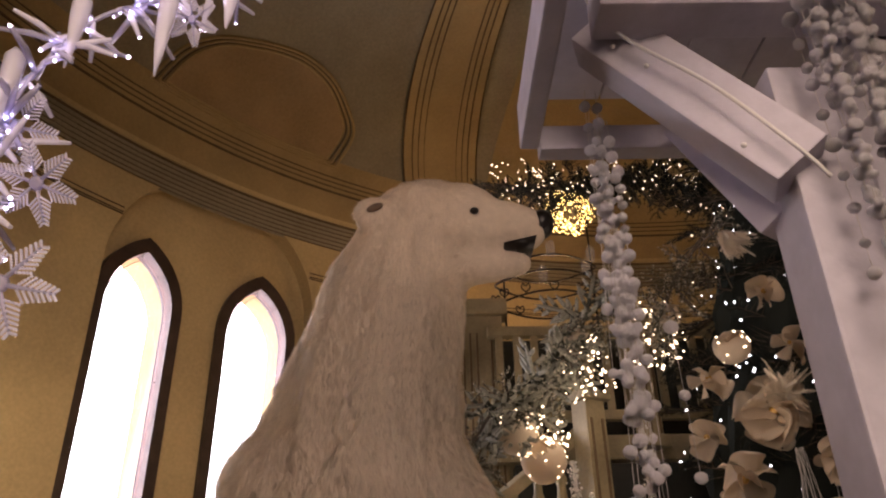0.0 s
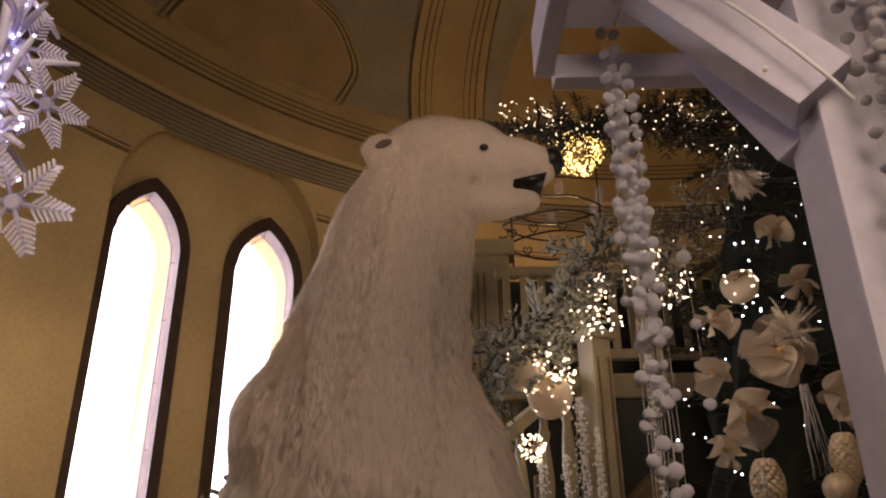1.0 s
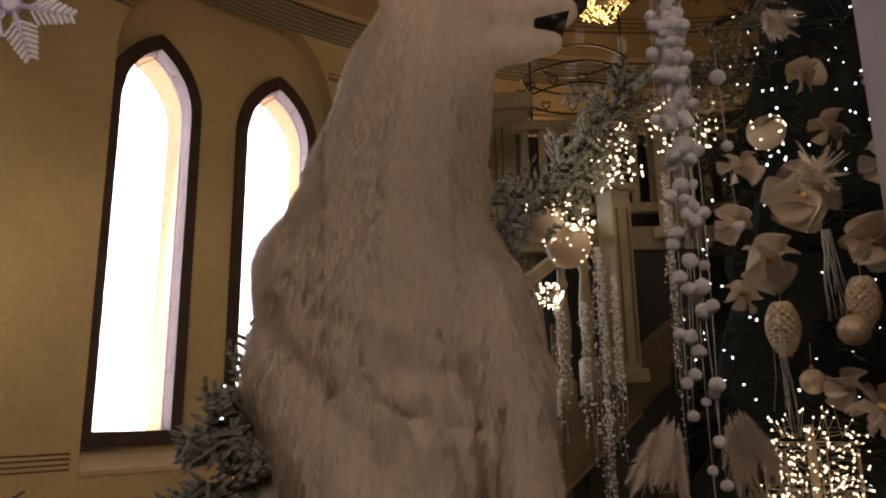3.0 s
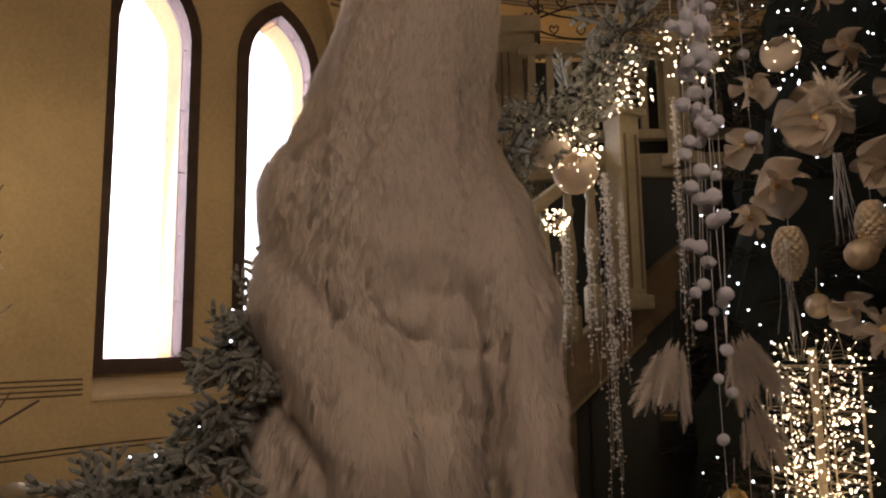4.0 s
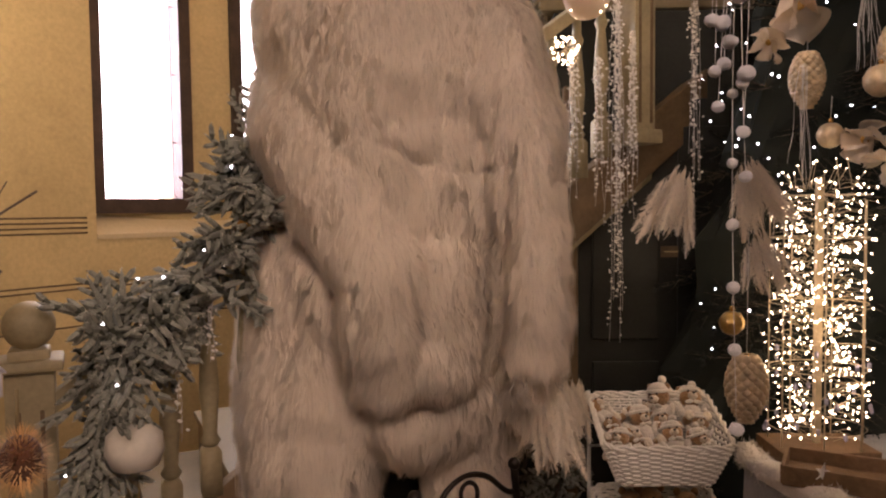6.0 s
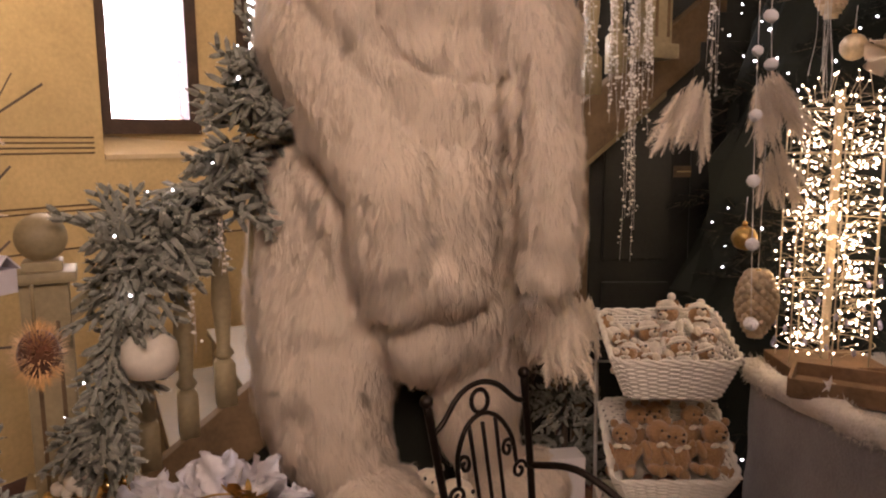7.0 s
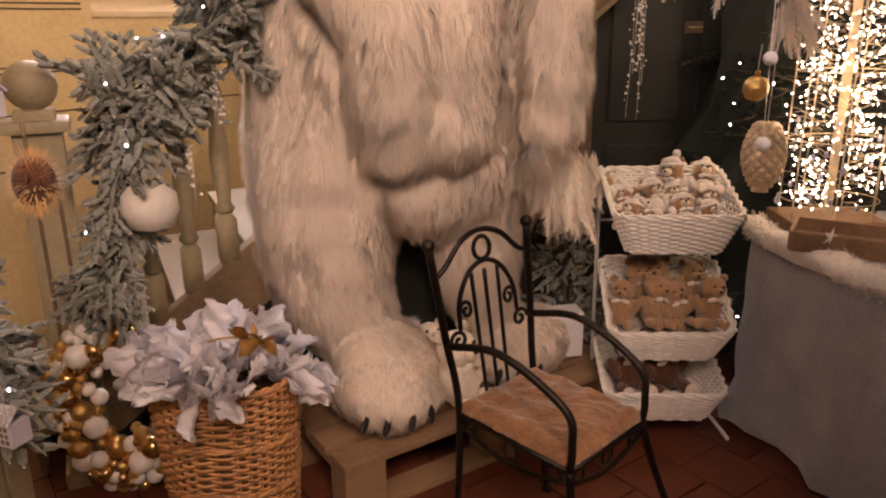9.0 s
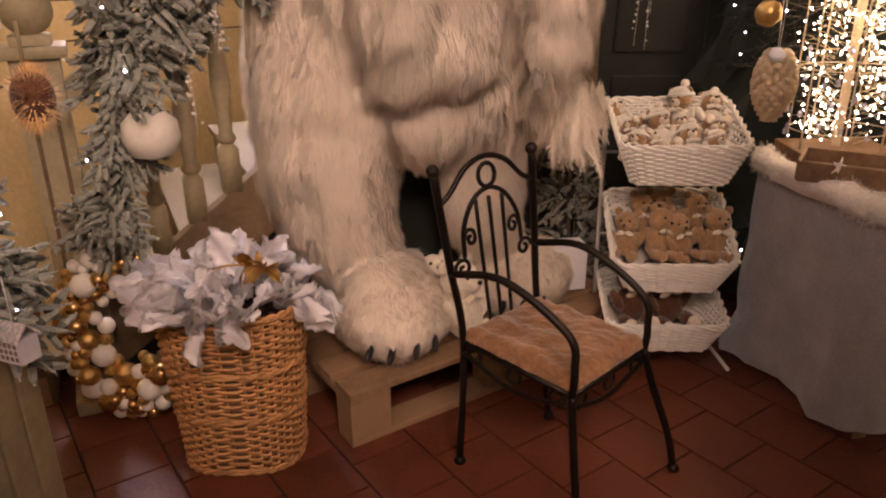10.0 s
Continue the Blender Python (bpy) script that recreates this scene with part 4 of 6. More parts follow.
# ---- pine sprigs ----
def sprig_mesh(name, length, twigs, needles, nl, nw, mats, seed, frost=0.5, droop=0.1, finger=0.0):
    """A flattened conifer sprig along +x: stem, side twigs and single needles."""
    rs = random.Random(seed)
    verts, faces, idx = [], [], []

    def needle(p, d, l, w, m):
        s = d.cross(Vector((rs.uniform(-1, 1), rs.uniform(-1, 1), rs.uniform(-1, 1)))).normalized() * w
        k = len(verts)
        verts.extend([tuple(p - s), tuple(p + s), tuple(p + d * l)])
        faces.append((k, k + 1, k + 2))
        idx.append(m)

    def axis(p0, d, l, n):
        side = d.cross(Vector((0, 0, 1))).normalized()
        up = side.cross(d)
        for i in range(n):
            t = (i + rs.random()) / n
            p = p0 + d * (l * t) + Vector((0, 0, -droop * l * t * t))
            a = rs.uniform(0, math.tau)
            out = side * math.cos(a) + up * math.sin(a) * 0.8
            dd = (d * rs.uniform(0.5, 1.0) + out).normalized()
            needle(p, dd, nl * rs.uniform(0.7, 1.2), nw, 1 if rs.random() < frost * (0.25 + 1.1 * t) else 0)
        # the stem, thick with fine needles
        k = len(verts)
        w = finger or 0.0016 + 0.01 * l
        e = p0 + d * l + Vector((0, 0, -droop * l))
        if finger:
            for c, ww in ((p0, 0.6), (p0.lerp(e, 0.35), 1.0), (p0.lerp(e, 0.8), 0.9)):
                verts.extend([tuple(c + (up * math.sin(q) + side * math.cos(q)) * w * ww) for q in (0.5, 1.76, 3.01, 4.27, 5.53)])
            verts.append(tuple(e))
            for r in range(2):
                for q in range(5):
                    faces.append((k + 5 * r + q, k + 5 * r + (q + 1) % 5, k + 5 * r + 5 + (q + 1) % 5, k + 5 * r + 5 + q))
                    idx.append(0 if r == 0 else 3)
            for q in range(5):
                faces.append((k + 10 + q, k + 10 + (q + 1) % 5, k + 15))
                idx.append(3)
        else:
            verts.extend([tuple(p0 + up * w), tuple(p0 - up * w + side * w), tuple(p0 - up * w - side * w), tuple(e)])
            faces.extend([(k, k + 1, k + 3), (k + 1, k + 2, k + 3), (k + 2, k, k + 3)])
            idx.extend([2, 2, 2])

    axis(Vector((0, 0, 0)), Vector((1, 0, 0)), length, needles * 2)
    for i in range(twigs):
        t = 0.12 + 0.82 * i / twigs
        sg = 1 if i % 2 else -1
        d = Vector((rs.uniform(0.55, 0.9), sg * rs.uniform(0.55, 0.9), rs.uniform(-0.15, 0.35))).normalized()
        axis(Vector((length * t, 0, -droop * length * t * t)), d, length * 0.48 * (1.15 - t * 0.7), needles)
    return arrays_mesh(name, verts, faces, mats, idx)


HALFFROST = mat("half_frosted_pine", (0.29, 0.29, 0.25), 0.85, var=0.45, scale=25, bump=0.9, fine=220)
FROSTED = [sprig_mesh("sprig", 0.20, 7, 48, 0.0075, 0.0017, [NEEDLE, FROST, BARK, HALFFROST], s, 0.62, finger=0.0095) for s in (1, 2, 3)]
GREENISH = [sprig_mesh("sprig", 0.17, 7, 26, 0.017, 0.0016, [NEEDLE, FROST, BARK], s, 0.25) for s in (4, 5)]
FIR = [sprig_mesh("branch", 0.36, 10, 44, 0.026, 0.0022, [DARKNEEDLE_CORE, DARKNEEDLE_CORE, BARK], s, 0.0) for s in (6, 7, 8)]


def frame_x(p, d, spin=0.0, s=1.0):
    return Matrix.Translation(p) @ Vector(d).to_track_quat("X", "Z").to_matrix().to_4x4() @ pose(0, 0, 0, spin) @ Matrix.Scale(s, 4)


def garland(label, line, count, radius, meshes, seed, out=(0, -1, 0), lights=0, bulb=None, group="", s0=0.8, s1=1.2, down=0.5):
    rs = random.Random(seed)
    g = thing("pine_garland", label, "garland", group)
    pts = bez(line, 12)
    part("stem", tube(bmesh.new(), pts, 0.008, 5), BARK, g)
    for i in range(count):
        p = pts[min(len(pts) - 2, int(rs.random() * (len(pts) - 1)))]
        k = pts.index(p)
        d = (pts[k + 1] - p).normalized()
        w = Vector((rs.uniform(-1, 1), rs.uniform(-1, 1), rs.uniform(-1, 0.8))) + Vector(out) * 0.6 + d * rs.choice((-0.6, 0.6)) - Vector((0, 0, down))
        o = part("sprig", meshes[rs.randrange(len(meshes))], None, g)
        o.matrix_basis = frame_x(p + w.normalized() * radius * rs.uniform(0.0, 0.6), w.normalized(), rs.uniform(0, 360), rs.uniform(s0, s1))
    if lights:
        lp = []
        for i in range(lights):
            p = pts[rs.randrange(len(pts))]
            w = Vector((rs.uniform(-1, 1), rs.uniform(-1, 1), rs.uniform(-1, 1))) + Vector(out) * 0.7
            lp.append(p + w.normalized() * radius * rs.uniform(0.6, 1.5))
        part("fairy_lights", bulbs_mesh("fairy_lights", lp, 0.0042, bulb or WARMBULB), None, g, "tiny warm LED bulbs", kind="stuff")
    return g


garland("frosted pine garland wound along the stair rail", [(-1.10, 2.30, 1.22), (-1.05, 2.34, 1.29), (-0.96, 2.40, 1.36), (-0.83, 2.47, 1.52), (-0.75, 2.56, 1.70), (-0.73, 2.62, 1.85), (-0.62, 2.7, 1.95)], 200, 0.11, FROSTED, 21, (0.1, -0.8, 0.1), 14, WHITEBULB, s0=0.7, s1=1.15, down=0.45)
garland("frosted pine garland end hanging from the newel", [(-1.07, 2.24, 1.25), (-1.10, 2.17, 1.05), (-1.14, 2.15, 0.85), (-1.16, 2.15, 0.72)], 70, 0.08, FROSTED, 22, (0, -1, 0), 3, WHITEBULB, s0=0.7, s1=1.1, down=1.5)
garland("greenish pine garland along the upper stair rail", [(0.10, 2.98, 2.42), (0.22, 3.0, 2.62), (0.40, 3.02, 2.70), (0.58, 3.04, 2.95), (0.70, 3.1, 3.1)], 120, 0.09, FROSTED + GREENISH, 23, (0, -1, 0), 0)
garland("dark pine swag with warm lights over the gallery", [(0.36, 3.5, 4.04), (0.70, 3.46, 4.0), (1.05, 3.42, 4.03), (1.40, 3.40, 3.94), (1.72, 3.38, 3.72), (1.85, 3.36, 3.45)], 230, 0.12, FIR, 24, (0, -1, -0.2), 300, WARMBULB, s0=0.4, s1=0.62)
garland("dry twig garland on the fir tree", [(0.95, 2.95, 3.0), (1.06, 2.9, 3.2), (1.2, 2.86, 3.38)], 26, 0.1, GREENISH, 25, (-0.4, -1, 0), 6)


# ---- fir tree with ornaments ----
def fir_tree(x, y, z0, z1, r0, count, seed):
    rs = random.Random(seed)
    t = thing("christmas_tree", "dark green artificial fir tree dressed in ivory and gold", "tree", at=(x, y, 0))
    part("trunk", tube(bmesh.new(), [(0, 0, 0), (0, 0, z1)], [0.05, 0.015], 8), BARK, t)
    # added opaque near-black core: the shade between the branches as a solid
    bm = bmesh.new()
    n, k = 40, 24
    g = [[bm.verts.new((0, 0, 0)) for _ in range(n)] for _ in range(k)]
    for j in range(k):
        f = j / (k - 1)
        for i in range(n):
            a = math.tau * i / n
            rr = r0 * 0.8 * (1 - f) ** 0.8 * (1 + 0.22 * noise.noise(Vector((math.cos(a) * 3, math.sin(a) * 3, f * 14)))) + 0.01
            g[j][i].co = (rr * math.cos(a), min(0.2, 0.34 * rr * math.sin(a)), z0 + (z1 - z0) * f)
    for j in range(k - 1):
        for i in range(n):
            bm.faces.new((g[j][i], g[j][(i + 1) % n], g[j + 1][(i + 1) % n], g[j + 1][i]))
    part("inner_crown", bm, DARKNEEDLE_CORE, t)
    pts = []
    for i in range(count):
        f = rs.random() ** 1.25
        a = rs.uniform(math.pi * 0.85, math.pi * 2.15)
        rr = r0 * (1 - f) ** 0.8 * rs.uniform(0.45, 0.75)
        p = Vector((rr * math.cos(a), min(0.15, 0.36 * rr * math.sin(a)), z0 + (z1 - z0) * f))
        d = Vector((math.cos(a), 0.5 * math.sin(a), rs.uniform(-0.5, 0.15)))
        o = part("branch", FIR[rs.randrange(3)], None, t)
        o.matrix_basis = frame_x(p, d, rs.uniform(-40, 40), rs.uniform(0.7, 1.15))
    for i in range(290):
        f = rs.random() ** 1.1
        a = rs.uniform(math.pi * 0.95, math.pi * 1.8)
        rr = r0 * (1 - f) ** 0.8 * rs.uniform(0.9, 1.08)
        p = (rr * math.cos(a), 0.42 * rr * math.sin(a), z0 + (z1 - z0) * f)
        if p[0] > -0.80 or (p[2] < 1.3 and p[0] > -0.86):
            pts.append(p)
    part("fairy_lights", bulbs_mesh("fairy_lights", pts, 0.0048, WHITEBULB), None, t, "tiny white LED bulbs", kind="stuff")
    return t


fir_tree(1.72, 3.22, 0.2, 4.4, 1.25, 290, 31)


def petal_mesh(name, l, w, curl, material, lobes=0, seed=0, thick=0.0012, nu=8, nv=6):
    """A curved leaf or petal along +x, closed with a little thickness."""
    rs = random.Random(seed)
    bm = bmesh.new()
    ph = rs.uniform(0, 6)
    top = []
    for i in range(nu + 1):
        u = i / nu
        prof = math.sin(math.pi * min(1, u * 0.94 + 0.04)) ** 0.75
        if lobes:
            prof *= 0.52 + 0.48 * abs(math.cos(math.pi * lobes * u + 0.3)) ** 0.7
        row = []
        for j in range(nv + 1):
            v = 2 * j / nv - 1
            row.append(bm.verts.new((l * u * math.cos(curl * u * 0.6), w * prof * v, l * (0.5 * curl * u * u * -0.6) + 0.28 * w * v * v * prof + (0.22 if lobes else 0.09) * w * math.sin(7 * u + 4 * v + ph))))
        top.append(row)
    for i in range(nu):
        for j in range(nv):
            bm.faces.new((top[i][j], top[i + 1][j], top[i + 1][j + 1], top[i][j + 1]))
    bmesh.ops.solidify(bm, geom=bm.faces[:], thickness=thick)
    return finish(bm, name, material, True)


PETALS = [petal_mesh("petal", 0.135, 0.085, 1.1, SHEER, 0, s, nu=8, nv=8) for s in (1, 2)]


def plume_mesh(l, w, barbs, droop, seed):
    """A soft plume along +x: a curved quill with fine barbs on both sides."""
    rs = random.Random(seed)
    V, Fc = [], []
    for i in range(barbs):
        u = 0.06 + 0.94 * i / barbs
        for sg in (-1, 1):
            p = Vector((l * u, 0, -droop * l * u * u))
            k = w * math.sin(math.pi * min(1, 0.15 + 0.8 * u)) * rs.uniform(0.7, 1.3)
            e = p + Vector((k * rs.uniform(0.8, 1.6), sg * k, rs.uniform(-0.4, 0.4) * k - droop * k))
            n = len(V)
            V += [tuple(p - Vector((0.0022, 0, 0))), tuple(p + Vector((0.0022, 0, 0))), tuple(e)]
            Fc.append((n, n + 1, n + 2))
    n = len(V)
    for i in range(7):
        u = i / 6
        p = Vector((l * u, 0, -droop * l * u * u))
        V += [tuple(p + Vector((0, 0.0012, 0))), tuple(p - Vector((0, 0.0012, 0)))]
    for i in range(6):
        Fc.append((n + 2 * i, n + 2 * i + 1, n + 2 * i + 3, n + 2 * i + 2))
    return arrays_mesh("feather", V, Fc, [FEATHER])


FEATHERS = [plume_mesh(0.17, 0.02, 46, d, s) for d, s in ((0.15, 1), (0.3, 2), (0.05, 3))]
STARPETAL = petal_mesh("petal", 0.11, 0.034, 0.3, SHEER, 3, 5, nu=10, nv=4)


def flower(at, label, meshes, n, s, facing=(-0.3, -1, 0.1), spread=0.9, seed=0, centre=None):
    rs = random.Random(seed)
    f = thing("flower_ornament", label, "ornament", "ornaments on the fir tree")
    face = Vector(facing).normalized()
    u = face.cross(Vector((0, 0, 1))).normalized()
    v = u.cross(face)
    for i in range(n):
        a = math.tau * i / n + rs.uniform(-0.2, 0.2)
        d = (u * math.cos(a) + v * math.sin(a)) * spread + face * rs.uniform(0.1, 0.6)
        o = part("petal", meshes[rs.randrange(len(meshes))], None, f)
        o.matrix_basis = frame_x(Vector(at), d, rs.uniform(-50, 50), s * rs.uniform(0.8, 1.15))
    part("centre", ball(bmesh.new(), Matrix.Translation(Vector(at) + face * 0.02), 0.018 * s, 2), centre or GOLD, f)
    return f


for i, (p, n, s) in enumerate((((1.23, 2.66, 2.52), 9, 1.15), ((1.04, 2.74, 2.67), 6, 0.75), ((1.35, 2.66, 2.78), 6, 0.7), ((1.07, 2.66, 2.28), 7, 0.95), ((1.42, 2.58, 2.32), 8, 1.0), ((0.97, 2.66, 2.16), 6, 0.6), ((1.14, 2.72, 2.80), 7, 0.6), ((1.5, 2.5, 2.0), 7, 0.9), ((1.27, 2.62, 1.83), 6, 0.8), ((0.98, 2.9, 3.0), 6, 0.6), ((1.52, 2.6, 2.62), 7, 0.85), ((1.62, 2.5, 2.36), 8, 0.9), ((1.32, 2.72, 3.02), 6, 0.7), ((1.56, 2.6, 3.0), 6, 0.8), ((1.0, 2.76, 2.45), 6, 0.65), ((1.62, 2.42, 1.72), 7, 0.9))):
    flower(p, "large ivory fabric flower on the fir tree", PETALS, n, s, seed=i)
flower((1.30, 2.48, 1.76), "ivory glitter poinsettia on the fir tree", [STARPETAL], 7, 1.15, seed=40)
flower((0.59, 2.98, 2.93), "small cream star flower on the garland", [STARPETAL], 6, 0.65, seed=41, centre=FEATHER)


def feather_ornament(at, label, n, s, main, seed, name="feather_ornament"):
    rs = random.Random(seed)
    f = thing(name, label, "ornament", "feather ornaments")
    for i in range(n):
        d = Vector(main) + Vector((rs.uniform(-1, 1), rs.uniform(-0.7, 0.4), rs.uniform(-1, 1))) * (0.28 if name in ("feather_wing", "fur_tail") else 0.55)
        o = part("feather", FEATHERS[rs.randrange(3)], None, f)
        spread = Vector((rs.uniform(-1, 1), rs.uniform(-1, 1), rs.uniform(-1, 1))) * 0.035 * s
        if name == "feather_wing":
            # short coverts along the bent leading edge, long quills sweeping down from it
            u, sg = rs.random(), math.copysign(1, main[0])
            spread = Vector((sg * 0.085 * u, rs.uniform(-0.012, 0.012), 0.045 * math.sin(math.pi * min(1, u * 1.2)) - 0.10 * rs.random() * (1 - 0.5 * u)))
            d = Vector((sg * (0.10 + 0.45 * u) + rs.uniform(-0.08, 0.08), rs.uniform(-0.1, 0.05), -1.0))
        o.matrix_basis = frame_x(Vector(at) + spread, d.normalized(), rs.uniform(0, 360), s * rs.uniform(0.6, 1.1))
    return f


feather_ornament((1.24, 2.78, 3.32), "fluffy cream feather bird in the fir tree", 90, 0.75, (0.25, -0.3, -0.8), 51)
feather_ornament((1.27, 2.62, 2.58), "fluffy cream feather flower on the fir tree", 60, 0.8, (-0.3, -0.5, 0.1), 55)
for k, (x, z, dx) in enumerate(((0.66, 1.72, -0.35), (0.80, 1.74, 0.12))):
    feather_ornament((x, 2.46, z), "white feathered angel wing hanging by the fir tree", 60, 1.1, (dx, -0.05, -1.0), 52 + k, "feather_wing")
feather_ornament((0.83, 2.47, 1.52), "white feathered angel wing hanging by the fir tree", 30, 0.95, (0.2, -0.05, -1.0), 57, "feather_wing")
feather_ornament((0.21, 2.46, 1.0), "long cream fur tail hanging behind the bear's arm", 80, 1.3, (0.15, 0.05, -1.0), 58, "fur_tail")
feather_ornament((0.31, 2.66, 1.0), "long cream fur tail hanging behind the bear's arm", 50, 1.0, (0.1, 0.05, -1.0), 59, "fur_tail")


def cone_mesh(material, seed=0):
    """A pine cone with rows of overlapping scales, hanging tip down."""
    bm = bmesh.new()
    n, k = 10, 13
    for j in range(k):
        f = j / (k - 1)
        r = 0.046 * math.sin(math.pi * (0.16 + 0.80 * f)) ** 0.8
        for i in range(n):
            a = math.tau * (i + 0.5 * (j % 2)) / n
            c = Vector((r * math.cos(a), r * math.sin(a), -0.165 * f))
            m = Matrix.Translation(c) @ Vector((math.cos(a), math.sin(a), -0.9)).to_track_quat("Z", "Y").to_matrix().to_4x4() @ Matrix.Diagonal((0.016, 0.012, 0.019, 1))
            bmesh.ops.create_icosphere(bm, subdivisions=1, radius=1.0, matrix=m)
    lathe(bm, [(0.012, 0.0), (0.036, -0.03), (0.04, -0.07), (0.028, -0.12), (0.006, -0.16)], n=12)
    return finish(bm, "scales", material, True)


CONE = cone_mesh(CHAMPAGNE)


def hanging(name, label, at, mesh, s, cord, category="ornament"):
    o = thing(name, label, category, "hanging ornaments", at=at)
    b = part("body", mesh, None, o)
    b.matrix_basis = Matrix.Scale(s, 4)
    part("cap", lathe(bmesh.new(), [(0.009, 0.0), (0.009, 0.012), (0.004, 0.016)], n=8), GOLDBALL, o)
    part("cord", tube(bmesh.new(), [(0, 0, 0.01), (0.004, 0, cord)], 0.0012, 4), THREAD, o)
    return o


hanging("pine_cone_ornament", "large champagne pine cone ornament on a cord", (0.83, 2.45, 1.135), CONE, 1.15, 0.5)
hanging("pine_cone_ornament", "champagne pine cone ornament in the fir tree", (1.10, 2.66, 2.12), CONE, 1.0, 0.12)
hanging("pine_cone_ornament", "champagne pine cone ornament in the fir tree", (1.37, 2.62, 2.2), CONE, 0.95, 0.12)


def bauble_mesh(material, ribs=0, bumps=0.0, seed=0):
    bm = ball(bmesh.new(), Matrix.Translation((0, 0, -0.04)), 0.04, 3)
    for v in bm.verts:
        d = v.co - Vector((0, 0, -0.04))
        a = math.atan2(d.y, d.x)
        f = 1 + (0.05 * math.cos(ribs * a) * math.hypot(d.x, d.y) / 0.04 if ribs else 0) + bumps * noise.noise(d * 90 + Vector((seed, 0, 0)))
        v.co = Vector((0, 0, -0.04)) + d * f
    return finish(bm, "bauble", material, True)


BAUBLES = [bauble_mesh(GOLDBALL), bauble_mesh(WHITEBALL), bauble_mesh(GOLD, 12), bauble_mesh(WHITEBALL, 9), bauble_mesh(GOLD, 0, 0.12, 3), bauble_mesh(CHAMPAGNE, 0, 0.05, 5)]
for at, k, s in (((0.775, 2.43, 1.29), 4, 0.95), ((1.323, 2.62, 2.08), 5, 1.35), ((1.45, 2.40, 1.45), 4, 1.3), ((1.44, 2.36, 0.95), 0, 1.4), ((1.2, 2.7, 1.9), 5, 1.1), ((-0.93, 2.40, 1.32), 0, 0.8), ((-0.76, 2.46, 1.6), 0, 0.7), ((-0.62, 2.6, 1.78), 2, 0.7)):
    hanging("bauble", "round gold bauble hanging among the branches", at, BAUBLES[k], s, 0.09)

# beaded tassels
def tassel(at, l, n, label, seed, spread=0.03, beads=True, warm=False):
    rs = random.Random(seed)
    t = thing("bead_tassel", label, "garland", "hanging bead strands", at=at)
    bm = bmesh.new()
    P = []
    for i in range(n):
        x, y = rs.gauss(0, spread), rs.gauss(0, spread * 0.6)
        ll = l * rs.uniform(0.55, 1.0)
        k = 9
        pts = [(x * (0.3 + 0.7 * q / k) + 0.004 * math.sin(q + i), y * (0.3 + 0.7 * q / k), -ll * q / k) for q in range(k + 1)]
        tube(bm, pts, 0.0009, 3)
        if beads:
            m = int(ll / 0.018)
            for q in range(m):
                f = (q + rs.random()) / m
                if rs.random() < 1.0 - 0.65 * f:
                    P.append((x * (0.3 + 0.7 * f) + rs.gauss(0, 0.006), y, -ll * f))
    part("strand_bundle", bm, THREAD, t, kind="stuff")
    if P:
        part("beads", bulbs_mesh("beads", P, 0.0058, WHITEBALL), None, t, "small pearl beads", kind="stuff")
    return t


for at, l, n, s in (((0.53, 2.98, 2.42), 1.35, 10, 1), ((0.36, 3.0, 2.26), 0.75, 7, 2), ((0.60, 3.02, 2.3), 0.8, 8, 3), ((0.84, 3.05, 2.75), 1.2, 7, 4), ((0.46, 3.0, 2.2), 0.6, 6, 8), ((-0.93, 2.3, 1.2), 0.3, 3, 9), ((-0.83, 2.32, 1.36), 0.25, 3, 10)):
    tassel(at, l, n, "pearl bead strands hanging from the stair garland", s, 0.018 if l > 0.5 else 0.008)
for at, l, n, s in (((1.256, 2.6, 2.38), 0.36, 14, 5), ((1.06, 2.6, 2.08), 0.45, 9, 6), ((1.55, 2.5, 2.8), 0.5, 10, 7)):
    tassel(at, l, n, "champagne thread tassel hanging in the fir tree", s, 0.025, False)


# lit shell globes and warm light clusters on the stair garland
def light_cluster(at, r, n, label, seed, name="light_cluster", wires=40, bulb=None, br=0.005):
    rs = random.Random(seed)
    c = thing(name, label, "lights", "warm light clusters", at=at)
    P = []
    bm = bmesh.new()
    for i in range(n):
        d = Vector((rs.gauss(0, 1), rs.gauss(0, 1), rs.gauss(0, 1))).normalized() * r * rs.uniform(0.55, 1.0)
        P.append(d)
        if i < wires:
            tube(bm, bez([(0, 0, 0), d * 0.5 + Vector((rs.uniform(-1, 1), rs.uniform(-1, 1), rs.uniform(-1, 1))) * r * 0.12, d], 2), 0.0009, 3)
    part("wire_bundle", bm, COPPER, c, kind="stuff")
    part("bulbs", bulbs_mesh("bulbs", P, br, bulb or WARMBULB), None, c, "warm white LED bulbs", kind="stuff")
    return c


light_cluster((0.742, 3.55, 3.90), 0.15, 520, "glowing golden ball of fairy lights", 61, "light_ball", 60, GOLDBULB, 0.004)
light_cluster((0.40, 2.95, 2.50), 0.13, 80, "warm LED cluster in the stair garland", 62)
light_cluster((0.33, 2.96, 2.22), 0.06, 46, "warm LED cluster in the stair garland", 63)
light_cluster((0.62, 2.98, 2.80), 0.15, 80, "warm LED cluster in the stair garland", 64)
light_cluster((0.93, 3.02, 2.95), 0.16, 90, "warm LED cluster beside the fir tree", 65)
light_cluster((1.62, 2.7, 3.05), 0.09, 40, "warm LED cluster in the fir tree", 66)


